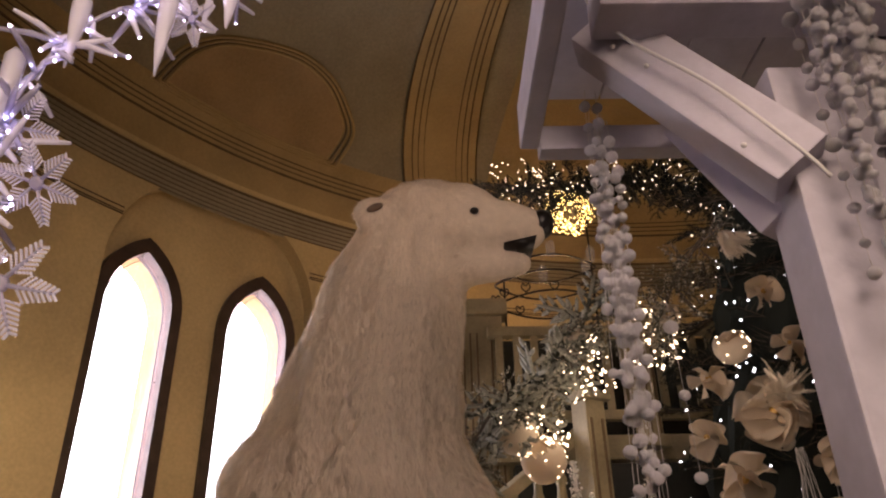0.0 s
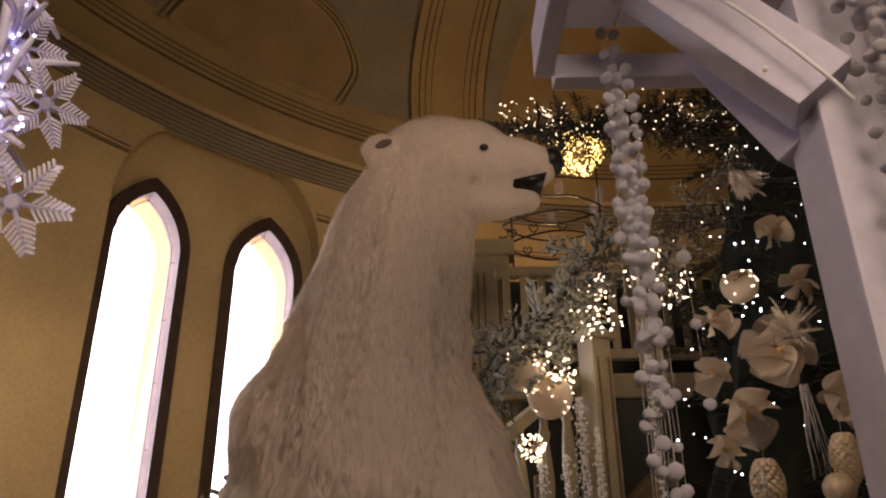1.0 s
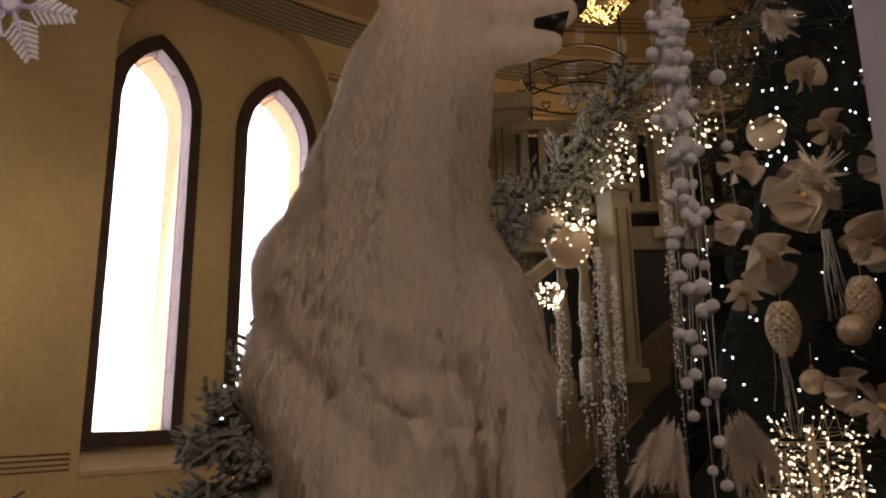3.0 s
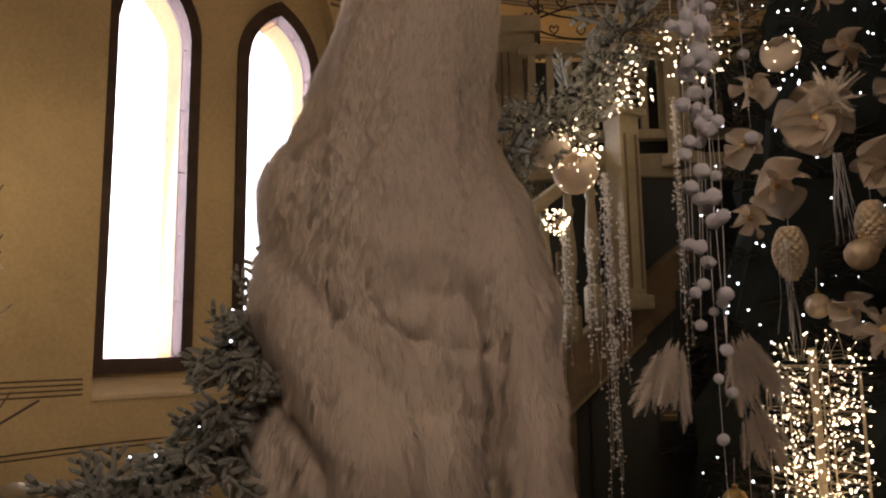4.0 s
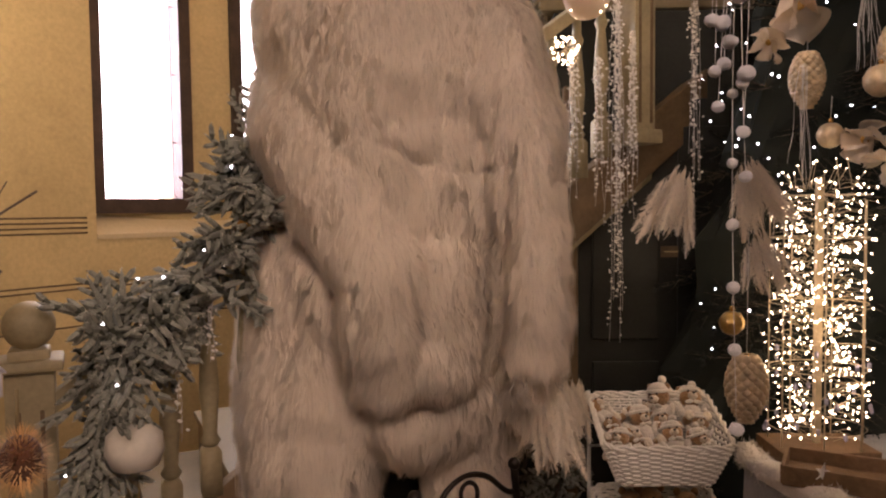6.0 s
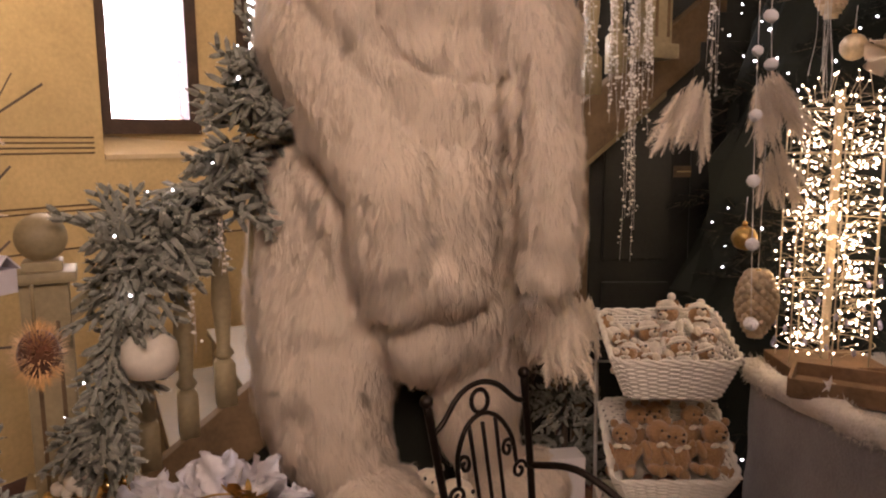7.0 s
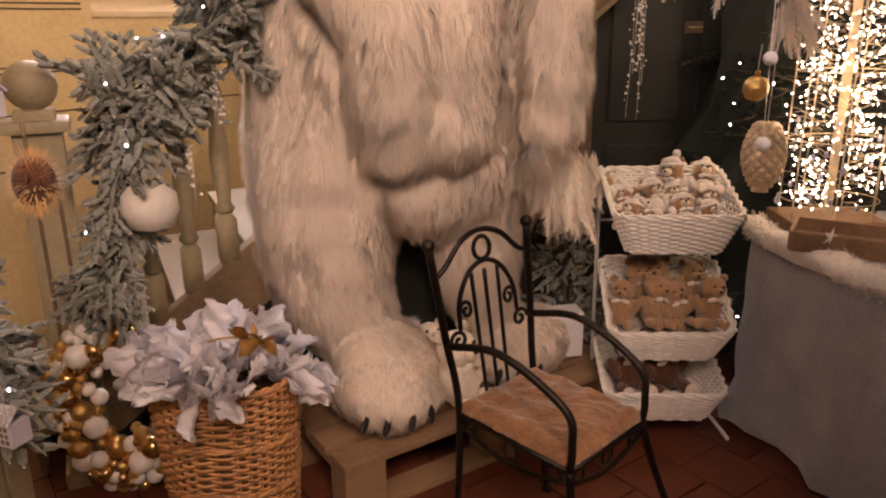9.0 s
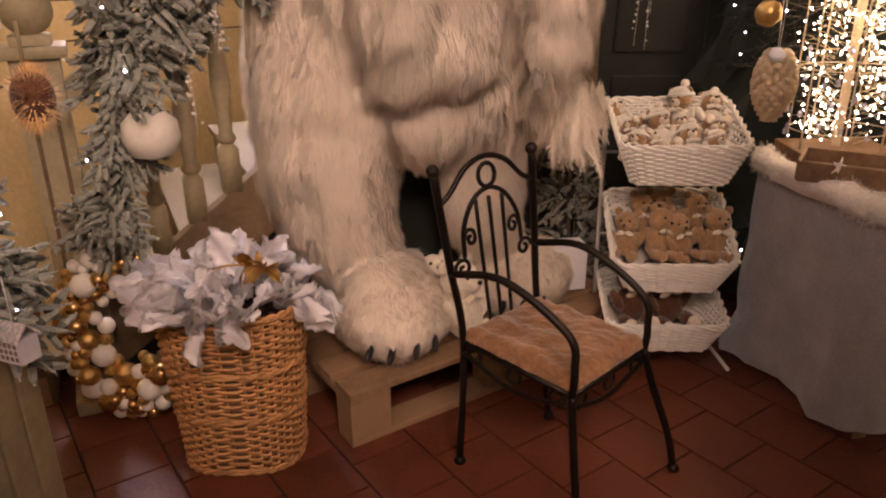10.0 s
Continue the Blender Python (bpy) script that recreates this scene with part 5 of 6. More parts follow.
def shell_globe(at, r, label, seed):
    """A round ornament of thin pale shell with a ragged opening."""
    rs = random.Random(seed)
    g = thing("shell_globe", label, "ornament", "pale globes in the stair garland", at=at)
    bm = ball(bmesh.new(), pose(0, 0, 0, 20, rs.uniform(0, 90), 40), r, 3)
    gone = [f for f in bm.faces if f.calc_center_median().normalized().dot(Vector((-0.35, -0.5, 0.75))) > 0.62 + 0.12 * noise.noise(f.calc_center_median() * 30)]
    bmesh.ops.delete(bm, geom=gone, context="FACES")
    for v in bm.verts:
        v.co *= 1 + 0.05 * noise.noise(v.co * 40)
    bmesh.ops.solidify(bm, geom=bm.faces[:], thickness=0.004)
    part("shell", bm, SHEER, g, smooth=True)
    part("bulbs", bulbs_mesh("bulbs", [Vector((rs.gauss(0, 1), rs.gauss(0, 1) - 0.6, rs.gauss(0, 1))).normalized() * r * 1.0 for _ in range(16)], 0.005, WARMBULB), None, g, "warm LED bulbs", kind="stuff")
    return g


shell_globe((0.303, 2.95, 2.53), 0.09, "pale shell globe lit by fairy lights", 1)
shell_globe((0.405, 2.92, 2.41), 0.09, "pale glitter globe lit by fairy lights", 2)
shell_globe((1.14, 2.7, 2.79), 0.07, "pale sheer globe in the fir tree", 3)

# iron candle hoop with glasses on the gallery
hoop = thing("iron_chandelier", "black iron hoop hung with small glasses over the gallery", "chandelier", at=(0.62, 3.72, 3.52))
for z, r in ((0.0, 0.30), (0.10, 0.27), (-0.12, 0.30)):
    part("hoop", tube(bmesh.new(), [(r * math.cos(a), r * 0.6 * math.sin(a), z + 0.012 * math.sin(3 * a)) for a in [math.tau * k / 36 for k in range(36)]], 0.006, 5, closed=True), IRON, hoop)
for k in range(12):
    a = math.tau * k / 12
    c = (0.30 * math.cos(a), 0.18 * math.sin(a))
    bm = bmesh.new()
    for sg in (-1, 1):
        tube(bm, bez([(c[0], c[1], -0.11), (c[0] + sg * 0.022, c[1], -0.085), (c[0] + sg * 0.016, c[1], -0.06), (c[0], c[1], -0.075)], 4), 0.004, 4)
    part("heart", bm, IRON, hoop)
    if k % 2:
        part("glass", lathe(bmesh.new(), [(0.018, 0.0), (0.024, 0.01), (0.026, 0.07), (0.02, 0.09)], Matrix.Translation((c[0] * 0.9, c[1] * 0.9, 0.1)), 10), GLASS, hoop)
for sx in (-0.25, 0.25):
    part("rod", tube(bmesh.new(), [(sx, 0, -0.32), (sx, 0, 0.55)], 0.006, 5), IRON, hoop)


# ---- table with fleece cloth ----
def rounded(cx, cy, hx, hy, e, n):
    out = []
    for i in range(n):
        a = math.tau * i / n
        c, s = math.cos(a), math.sin(a)
        out.append((cx + hx * math.copysign(abs(c) ** (2 / e), c), cy + hy * math.copysign(abs(s) ** (2 / e), s)))
    return out


TC, TROT = Vector((1.55, 2.52, 0)), radians(12.8)


def table_at(x, y, z):
    return Vector((TC.x + x * math.cos(TROT) - y * math.sin(TROT), TC.y + x * math.sin(TROT) + y * math.cos(TROT), z))


table = thing("table", "display table hidden under a fleece cloth", "table", at=(TC.x, TC.y, 0), rz=12.8)
part("tabletop", box(bmesh.new(), pose(0, 0, 0.735), 1.16, 0.72, 0.03, 0.006), BOXWOOD, table)
for sx in (-0.5, 0.5):
    for sy in (-0.28, 0.28):
        part("leg", box(bmesh.new(), pose(sx, sy, 0.36), 0.05, 0.05, 0.72, 0.004), BOXWOOD, table)
bm = bmesh.new()
n = 220
rows = []
levels = [(0.0, 0.762), (0.5, 0.762), (0.9, 0.762), (0.965, 0.758), (0.99, 0.74)] + [(1.0, 0.69 - 0.67 * k / 14) for k in range(15)]
for f, z in levels:
    row = []
    fall = max(0, (0.74 - z) / 0.72)
    for i, (x, y) in enumerate(rounded(0, 0, 0.61, 0.385, 6.0, n)):
        fold = noise.noise(Vector((x * 4.2, y * 4.2, z * 0.5)))
        w = 0.05 * fall * fold + 0.014 * fall * noise.noise(Vector((x * 16, y * 16, z * 3))) + 0.010 * math.sin(z * 24 + 5 * fold) * fall + 0.045 * max(0, fall - 0.8) * (2.5 + 4 * fold)
        d = Vector((x, y, 0)).normalized()
        hem = 0.03 * noise.noise(Vector((x * 9, y * 9, 3))) + 0.012 if z < 0.03 else 0
        row.append(bm.verts.new(table_at(x * f + d.x * w, y * f + d.y * w, max(0.004, z + hem + 0.004 * noise.noise(Vector((x * 14, y * 14, z * 9)))))))
    rows.append(row)
for a, b in zip(rows, rows[1:]):
    for i in range(n):
        bm.faces.new((a[i], a[(i + 1) % n], b[(i + 1) % n], b[i]))
bmesh.ops.remove_doubles(bm, verts=rows[0], dist=0.0005)
solid("tablecloth", bm, CLOTH, "grey felted fleece cloth draped over the table to the floor", "tablecloth", smooth=True)
bm = bmesh.new()
edge = [table_at(x, y, 0.752) for x, y in rounded(0, 0, 0.60, 0.375, 6.0, 200)[84:184]]
tube(bm, [p + Vector((0, 0, 0.010 * noise.noise(p * 9))) for p in edge], [0.040 + 0.016 * noise.noise(p * 10) for p in edge], 14)
for v in bm.verts:
    v.co += Vector((noise.noise(v.co * 30), noise.noise(v.co * 30 + Vector((9, 0, 0))), noise.noise(v.co * 30 + Vector((0, 9, 0))))) * 0.014
    v.co += Vector((noise.noise(v.co * 90), noise.noise(v.co * 90 + Vector((9, 0, 0))), noise.noise(v.co * 90 + Vector((0, 9, 0))))) * 0.005
V, Fc = [], []
rs = random.Random(77)
bm.normal_update()
bm.verts.ensure_lookup_table()
for i in range(9000):
    v = bm.verts[rs.randrange(len(bm.verts))]
    d = v.normal + Vector((rs.uniform(-1, 1), rs.uniform(-1, 1), rs.uniform(-1.2, 0.5)))
    p = v.co + Vector((rs.uniform(-1, 1), rs.uniform(-1, 1), rs.uniform(-1, 1))) * 0.008
    c = d.cross(Vector((rs.uniform(-1, 1), rs.uniform(-1, 1), 1))).normalized() * 0.0012
    k = len(V)
    V += [tuple(p - c), tuple(p + c), tuple(p + d.normalized() * rs.uniform(0.008, 0.022))]
    Fc.append((k, k + 1, k + 2))
trim = thing("fleece_trim", "white wool fleece strip along the table edge", "trim")
part("roll", bm, FLEECE, trim, smooth=True)
part("wool_fibre", arrays_mesh("wool_fibre", V, Fc, [FLEECE]), None, trim, kind="stuff")
tray = thing("display_tray", "rustic wooden tray with paper stars on the table", "tray", at=(1.13, 2.33, 0.768), rz=-28)
part("tray_base", box(bmesh.new(), pose(0, 0, 0.012), 0.42, 0.20, 0.02, 0.004), BOXWOOD, tray)
for y in (-0.10, 0.10):
    part("tray_side", box(bmesh.new(), pose(0, y, 0.035), 0.42, 0.012, 0.06, 0.004), BOXWOOD, tray)
for x in (-0.21, 0.21):
    part("tray_end", box(bmesh.new(), pose(x, 0, 0.035), 0.012, 0.19, 0.06, 0.004), BOXWOOD, tray)
for k, (x, y, rz) in enumerate(((-0.1, -0.112, 10), (0.08, -0.03, 50), (0.14, -0.112, 0))):
    st = thing("paper_star", "small white paper star by the tray", "ornament", "paper stars", at=(1.13 + 0.88 * x - 0.47 * y * -1, 2.33 - 0.47 * x + 0.88 * y, 0.83), rz=rz)
    bm = bmesh.new()
    vs = [bm.verts.new((0.032 * (1 if i % 2 == 0 else 0.42) * math.cos(math.tau * i / 10), 0.006 * math.sin(i), 0.032 * (1 if i % 2 == 0 else 0.42) * math.sin(math.tau * i / 10))) for i in range(10)]
    bm.faces.new(vs)
    bmesh.ops.solidify(bm, geom=bm.faces[:], thickness=0.003)
    part("star", bm, PAPER, st)


# ---- tower of lights ----
def light_tower():
    rs = random.Random(71)
    t = thing("light_tower", "tall wire tower lamp covered in warm LED lights", "lamp", at=(1.13, 2.62, 0.77))
    part("base", box(bmesh.new(), pose(0, 0, 0.02), 0.32, 0.22, 0.045, 0.006), BOXWOOD, t, "rough wooden base")
    part("pole", box(bmesh.new(), pose(0, 0, 0.48), 0.022, 0.022, 0.92, 0.003), COPPER, t)
    P = []
    for k in range(7):
        a = math.tau * k / 7
        part("rod", tube(bmesh.new(), [(0.155 * math.cos(a), 0.13 * math.sin(a), 0.04), (0.155 * math.cos(a), 0.13 * math.sin(a), 0.86)], 0.0025, 5), COPPER, t)
    for z in (0.10, 0.30, 0.52, 0.74, 0.88):
        part("hoop", tube(bmesh.new(), [(0.155 * math.cos(a), 0.13 * math.sin(a), z) for a in [math.tau * k / 24 for k in range(24)]], 0.0018, 4, closed=True), COPPER, t)
    bm = bmesh.new()
    for k in range(520):
        z = rs.uniform(0.08, 0.93)
        a = rs.uniform(0, math.tau)
        r = rs.uniform(0.08, 0.175)
        p = Vector((r * math.cos(a), 0.85 * r * math.sin(a), z))
        o = Vector((0.4 * r * math.cos(a + 0.5), 0.3 * r * math.sin(a + 0.5), z + rs.uniform(-0.05, 0.03)))
        tube(bm, [o, o.lerp(p, 0.6) + Vector((0, 0, 0.008)), p], 0.0011, 3)
        P.append(p)
        if k % 2:
            P.append(o.lerp(p, 0.55))
    for k in range(16):
        a = rs.uniform(0, math.tau)
        p = Vector((0.10 * math.cos(a), 0.08 * math.sin(a), 0.9))
        e = p + Vector((rs.uniform(-0.04, 0.04), 0, rs.uniform(0.03, 0.1)))
        tube(bm, [p, e], 0.0015, 3)
        P.append(e)
    part("twig_bundle", bm, COPPER, t, kind="stuff")
    part("bulbs", bulbs_mesh("bulbs", P, 0.0036, WARMBULB), None, t, "warm white LED bulbs", kind="stuff")
    bm = bmesh.new()
    for k in range(26):
        a = rs.uniform(0, math.tau)
        c = Vector((0.165 * math.cos(a), 0.14 * math.sin(a), rs.uniform(0.08, 0.4)))
        bmesh.ops.create_icosphere(bm, subdivisions=1, radius=1.0, matrix=Matrix.Translation(c) @ Matrix.Diagonal((0.008, 0.008, 0.014, 1)))
    part("crystals", bm, ACRYL, t, "hanging crystal drops", kind="stuff")


light_tower()


# ---- wicker ----
def woven(bm, ring, rows, n, r, amp, mi=0):
    """Weavers in and out of stakes. ring(f, u) gives the place at height f and turn u."""
    for j in range(rows):
        f = (j + 0.5) / rows
        pts = []
        for i in range(n):
            u = i / n
            p = ring(f, u)
            c = ring(f, 0) + (ring(f, 0.5) - ring(f, 0)) * 0.5
            out = Vector((p.x - c.x, p.y - c.y, 0)).normalized()
            pts.append(p + out * (amp if (i // 2 + j) % 2 else -amp))
        tube(bm, pts, r, 5, closed=True, mi=mi)
    return bm


def oval_ring(cx, cy, z0, z1, a0, b0, a1, b1, rz=0.0):
    def ring(f, u):
        a, b = a0 + (a1 - a0) * f, b0 + (b1 - b0) * f
        c, s = math.cos(math.tau * u), math.sin(math.tau * u)
        x, y = a * math.copysign(abs(c) ** 0.7, c), b * math.copysign(abs(s) ** 0.7, s)
        k = radians(rz)
        return Vector((cx + x * math.cos(k) - y * math.sin(k), cy + x * math.sin(k) + y * math.cos(k), z0 + (z1 - z0) * f))
    return ring


hamper = thing("wicker_hamper", "tall honey-brown wicker hamper filled with white leaves", "basket")
HX, HY = -0.775, 2.0
ring = oval_ring(HX, HY, 0.01, 0.52, 0.168, 0.135, 0.20, 0.172, 4)
part("wicker_wall", woven(bmesh.new(), ring, 40, 72, 0.0054, 0.0058), WICKER, hamper, "woven willow")
for k in range(36):
    part("stake", tube(bmesh.new(), [ring(0, k / 36), ring(0.5, k / 36), ring(1, k / 36)], 0.0042, 4), WICKER, hamper)
for f in (0.0, 0.36, 0.66, 1.0):
    bm = bmesh.new()
    for sgn in (-1, 1):
        tube(bm, [ring(f, k / 96) + Vector((0, 0, sgn * 0.006 * math.sin(k * 0.9))) + (ring(f, k / 96) - Vector((HX, HY, ring(f, 0).z))).normalized() * (0.005 + 0.004 * sgn * math.cos(k * 0.9)) for k in range(96)], 0.006, 5, closed=True)
    part("braid", bm, WICKER, hamper)
bm = bmesh.new()
bm.faces.new([bm.verts.new(ring(0.02, k / 40)) for k in range(40)])
bmesh.ops.solidify(bm, geom=bm.faces[:], thickness=0.006)
part("bottom", bm, WICKER, hamper)
bm = bmesh.new()
lin = [[bm.verts.new(Vector((HX, HY, 0)) + (ring(f, k / 40) - Vector((HX, HY, 0))) * 0.95) for k in range(40)] for f in (0.02, 0.5, 0.98)]
for a, b in zip(lin, lin[1:]):
    for k in range(40):
        bm.faces.new((a[k], a[(k + 1) % 40], b[(k + 1) % 40], b[k]))
part("lining", bm, BROWNSTAIR, hamper)

LEAVES = [petal_mesh("leaf", 0.18, 0.062, c, PAPER, lo, s, nu=14, nv=6) for c, lo, s in ((0.5, 3, 1), (1.0, 4, 2), (-0.4, 3, 3), (1.3, 2, 4))]
bouquet = thing("leaf_bouquet", "white fabric oak leaves piled in the hamper", "artificial plant")
rs = random.Random(81)
for i in range(95):
    a = rs.uniform(0, math.tau)
    r = 0.16 * math.sqrt(rs.random())
    c = Vector((HX + r * 1.1 * math.cos(a), HY - 0.02 + r * math.sin(a), 0.52 + rs.uniform(0, 0.07) * (1 - r / 0.2)))
    d = Vector((math.cos(a) * (0.3 + r * 4), math.sin(a) * (0.3 + r * 4.5), rs.uniform(0.3, 1.1) - r * 2.0))
    o = part("leaf", LEAVES[rs.randrange(4)], None, bouquet)
    o.matrix_basis = frame_x(c, d, rs.uniform(0, 360), rs.uniform(0.6, 0.95))
for d in ((1.0, -0.5, 0.05), (1.0, -0.1, 0.12), (0.9, -0.4, -0.25), (-0.1, -1, -0.7)):
    o = part("leaf", LEAVES[1], None, bouquet)
    o.matrix_basis = frame_x((-0.57, 1.93, 0.53) if d[0] > 0 else (-0.79, 1.82, 0.545), d, 30, 0.85)
sprigg = thing("gold_sprig", "gold glitter leaf sprig stuck in the white leaves", "ornament")
GLEAF = petal_mesh("gold_leaf", 0.075, 0.014, 0.5, GOLD, 0, 9, nu=6, nv=2)
part("stem", tube(bmesh.new(), bez([(-0.79, 1.89, 0.64), (-0.72, 1.88, 0.665), (-0.63, 1.89, 0.66)], 5), 0.003, 5), GOLD, sprigg)
for i in range(15):
    o = part("gold_leaf", GLEAF, None, sprigg)
    o.matrix_basis = frame_x((-0.645 + rs.uniform(-0.04, 0.03), 1.885, 0.66), (rs.uniform(-0.6, 1), rs.uniform(-0.8, 0.2), rs.uniform(-0.5, 0.8)), rs.uniform(0, 360), rs.uniform(0.6, 1.1))

# ---- bauble wreath ----
wreath = thing("bauble_wreath", "open wreath of gold and white baubles leaning on the newel", "wreath", at=(-1.175, 2.12, 0.32))
part("ring_core", tube(bmesh.new(), [(0.13 * math.cos(a), 0.04, 0.225 * math.sin(a)) for a in [0.95 + 4.9 * k / 30 for k in range(31)]], 0.045, 10), BROWNSTAIR, wreath)
rs = random.Random(91)
spots = []
for i in range(5000):
    a, w = 0.95 + 4.9 * rs.random(), rs.uniform(-0.075, 0.075)
    c = Vector(((0.13 + w) * math.cos(a), -0.045 + abs(w) * 0.7, (0.225 + w) * math.sin(a)))
    r = rs.choice((0.018, 0.022, 0.027, 0.033, 0.038))
    if c.z - r > -0.315 and all((c - q).length > 0.74 * (r + t) for q, t in spots):
        spots.append((c, r))
for c, r in spots:
    o = part("bauble", BAUBLES[rs.choice((0, 0, 0, 1, 1, 2, 2, 3, 4))], None, wreath)
    o.matrix_basis = Matrix.Translation(c) @ pose(0, 0, 0, rs.uniform(0, 360), rs.uniform(0, 360), 0) @ Matrix.Scale(r / 0.04, 4) @ Matrix.Translation((0, 0, 0.04))


# ---- rack of white wicker baskets ----
rack = thing("basket_rack", "white metal rack holding three tilted baskets", "rack", at=(0, 0, 0))
for x in (0.395, 0.815):
    part("upright", tube(bmesh.new(), [(x, 2.80, 0.0), (x, 2.83, 0.94)], 0.0075, 6), WHITEMETAL, rack)
    part("foot", tube(bmesh.new(), [(x, 2.80, 0.008), (x + 0.03, 2.50, 0.008)], 0.0075, 6), WHITEMETAL, rack)
for z in (0.08, 0.25, 0.42, 0.58, 0.74, 0.92):
    part("rung", tube(bmesh.new(), [(0.395, 2.81, z), (0.815, 2.81, z)], 0.005, 5), WHITEMETAL, rack)


def basket(zb, zf, depth, y0, y1, x0, x1):
    b = thing("wicker_basket", "white painted wicker basket tilted on the rack", "basket", "baskets on the rack")
    cx, cy, hx, hy = (x0 + x1) / 2, (y0 + y1) / 2, (x1 - x0) / 2, (y1 - y0) / 2

    def at(f, u, shrink=1.0):
        k = 0.74 + 0.26 * f
        side, w = int(u * 4) % 4, (u * 4) % 1 * 2 - 1
        w = math.copysign(1 - (1 - abs(w)) ** 1.15, w)
        bow = 1 - 0.10 * max(0, (abs(w) - 0.8) / 0.2) ** 2
        x, y = ((-w, -1), (-1, w), (w, 1), (1, -w))[side]
        x, y = x * hx * k * bow, y * hy * k * bow
        rim = zf + (zb - zf) * (y + hy) / (2 * hy)
        return Vector((cx + x * shrink, cy + y * shrink, rim - depth * (1 - f)))
    part("wicker_wall", woven(bmesh.new(), at, 16, 96, 0.0052, 0.0042), WHITEWICKER, b, "woven white willow")
    for k in range(44):
        part("stake", tube(bmesh.new(), [at(0, k / 44), at(1, k / 44)], 0.0035, 4), WHITEWICKER, b)
    bm = bmesh.new()
    for sgn in (-1, 1):
        tube(bm, [at(1, k / 110) + Vector((0, 0, 0.006 + sgn * 0.006 * math.sin(k * 0.9))) + (at(1, k / 110) - Vector((cx, cy, at(1, k / 110).z))).normalized() * 0.006 * sgn * math.cos(k * 0.9) for k in range(110)], 0.006, 5, closed=True)
    part("rim", bm, WHITEWICKER, b)
    bm = bmesh.new()
    bm.faces.new([bm.verts.new(at(0.03, k / 44)) for k in range(44)])
    bmesh.ops.solidify(bm, geom=bm.faces[:], thickness=0.005)
    part("bottom", bm, WHITEWICKER, b)
    return at


basket(0.93, 0.83, 0.145, 2.48, 2.80, 0.39, 0.815)
basket(0.60, 0.425, 0.13, 2.46, 2.77, 0.395, 0.82)
basket(0.30, 0.215, 0.12, 2.42, 2.72, 0.385, 0.80)


def teddy_mesh(name, body, hat=None, dress=None, muzzle=None):
    bm = bmesh.new()

    def e(c, r, mi=0, rot=(0, 0, 0)):
        res = bmesh.ops.create_icosphere(bm, subdivisions=2, radius=1.0, matrix=pose(*c, *rot) @ Matrix.Diagonal((*r, 1)))
        for f in {f for v in res["verts"] for f in v.link_faces}:
            f.material_index = mi
    e((0, 0, 0.040), (0.034, 0.030, 0.042), 1)
    e((0, -0.004, 0.100), (0.034, 0.031, 0.031))
    e((0, -0.032, 0.094), (0.015, 0.014, 0.012), 2)
    e((0, -0.046, 0.098), (0.005, 0.004, 0.004), 3)
    for sg in (-1, 1):
        e((sg * 0.027, 0.0, 0.127), (0.012, 0.007, 0.012))
        e((sg * 0.036, -0.012, 0.055), (0.012, 0.014, 0.028), 1, (0, sg * 25, 0))
        e((sg * 0.024, -0.036, 0.014), (0.014, 0.030, 0.014))
        e((sg * 0.025, -0.064, 0.016), (0.014, 0.007, 0.016), 2)
        e((sg * 0.012, -0.033, 0.109), (0.0035, 0.003, 0.0035), 3)
    for sg in (-1, 1):
        e((sg * 0.012, -0.033, 0.074), (0.013, 0.005, 0.007), 4, (0, sg * 15, 0))
    if hat:
        e((0, 0.004, 0.122), (0.036, 0.033, 0.020), 4)
        e((0.012, 0.006, 0.148), (0.013, 0.013, 0.013), 4)
        tube(bm, [(0.036 * math.cos(a), 0.003 + 0.033 * math.sin(a), 0.115) for a in [math.tau * k / 18 for k in range(18)]], 0.006, 5, closed=True, mi=4)
    for v in bm.verts:
        v.co += v.co.normalized() * 0.0016 * noise.noise(v.co * 160)
    return finish(bm, name, [body, dress or body, muzzle or CREAMPLUSH, BLACK, hat or CREAMPLUSH], True)


HATBEAR = teddy_mesh("teddy_bear", TEDDY, FLEECE, FLEECE)
BROWNBEAR = teddy_mesh("teddy_bear", TEDDY, muzzle=TEDDY)
DARKBEAR = teddy_mesh("teddy_bear", TEDDYDARK)
rs = random.Random(101)


def toy(mesh, p, rx, rz, s, label, group):
    o = solid("teddy_bear", mesh, None, label, "stuffed toy", group)
    o.matrix_world = pose(*p, rx, rs.uniform(-14, 14), rz) @ Matrix.Scale(s, 4)


for j, (y, z, k) in enumerate(((2.72, 0.825, 4), (2.64, 0.785, 4), (2.56, 0.755, 4))):
    for i in range(k):
        toy(HATBEAR, (0.465 + 0.092 * i + rs.uniform(-0.012, 0.012), y, z), rs.uniform(-60, -5), rs.uniform(-50, 50), rs.uniform(0.9, 1.1) + (0.25 if i > 1 and j == 0 else 0), "small plush bear in white knitted hat and dress", "plush bears in the top basket")
for i in range(7):
    toy(BROWNBEAR, (0.465 + 0.098 * i if i < 4 else 0.51 + 0.098 * (i - 4), 2.60 if i < 4 else 2.68, 0.405 if i < 4 else 0.445), -8, rs.uniform(-25, 25), 1.3 + 0.1 * (i % 2), "curly light brown plush bear with a bow", "plush bears in the middle basket")
for x, s in ((0.50, 1.7), (0.64, 1.85)):
    toy(DARKBEAR, (x, 2.60, 0.15), -6, rs.uniform(-15, 15), s, "dark brown plush bear with cream paws", "plush bears in the lower basket")
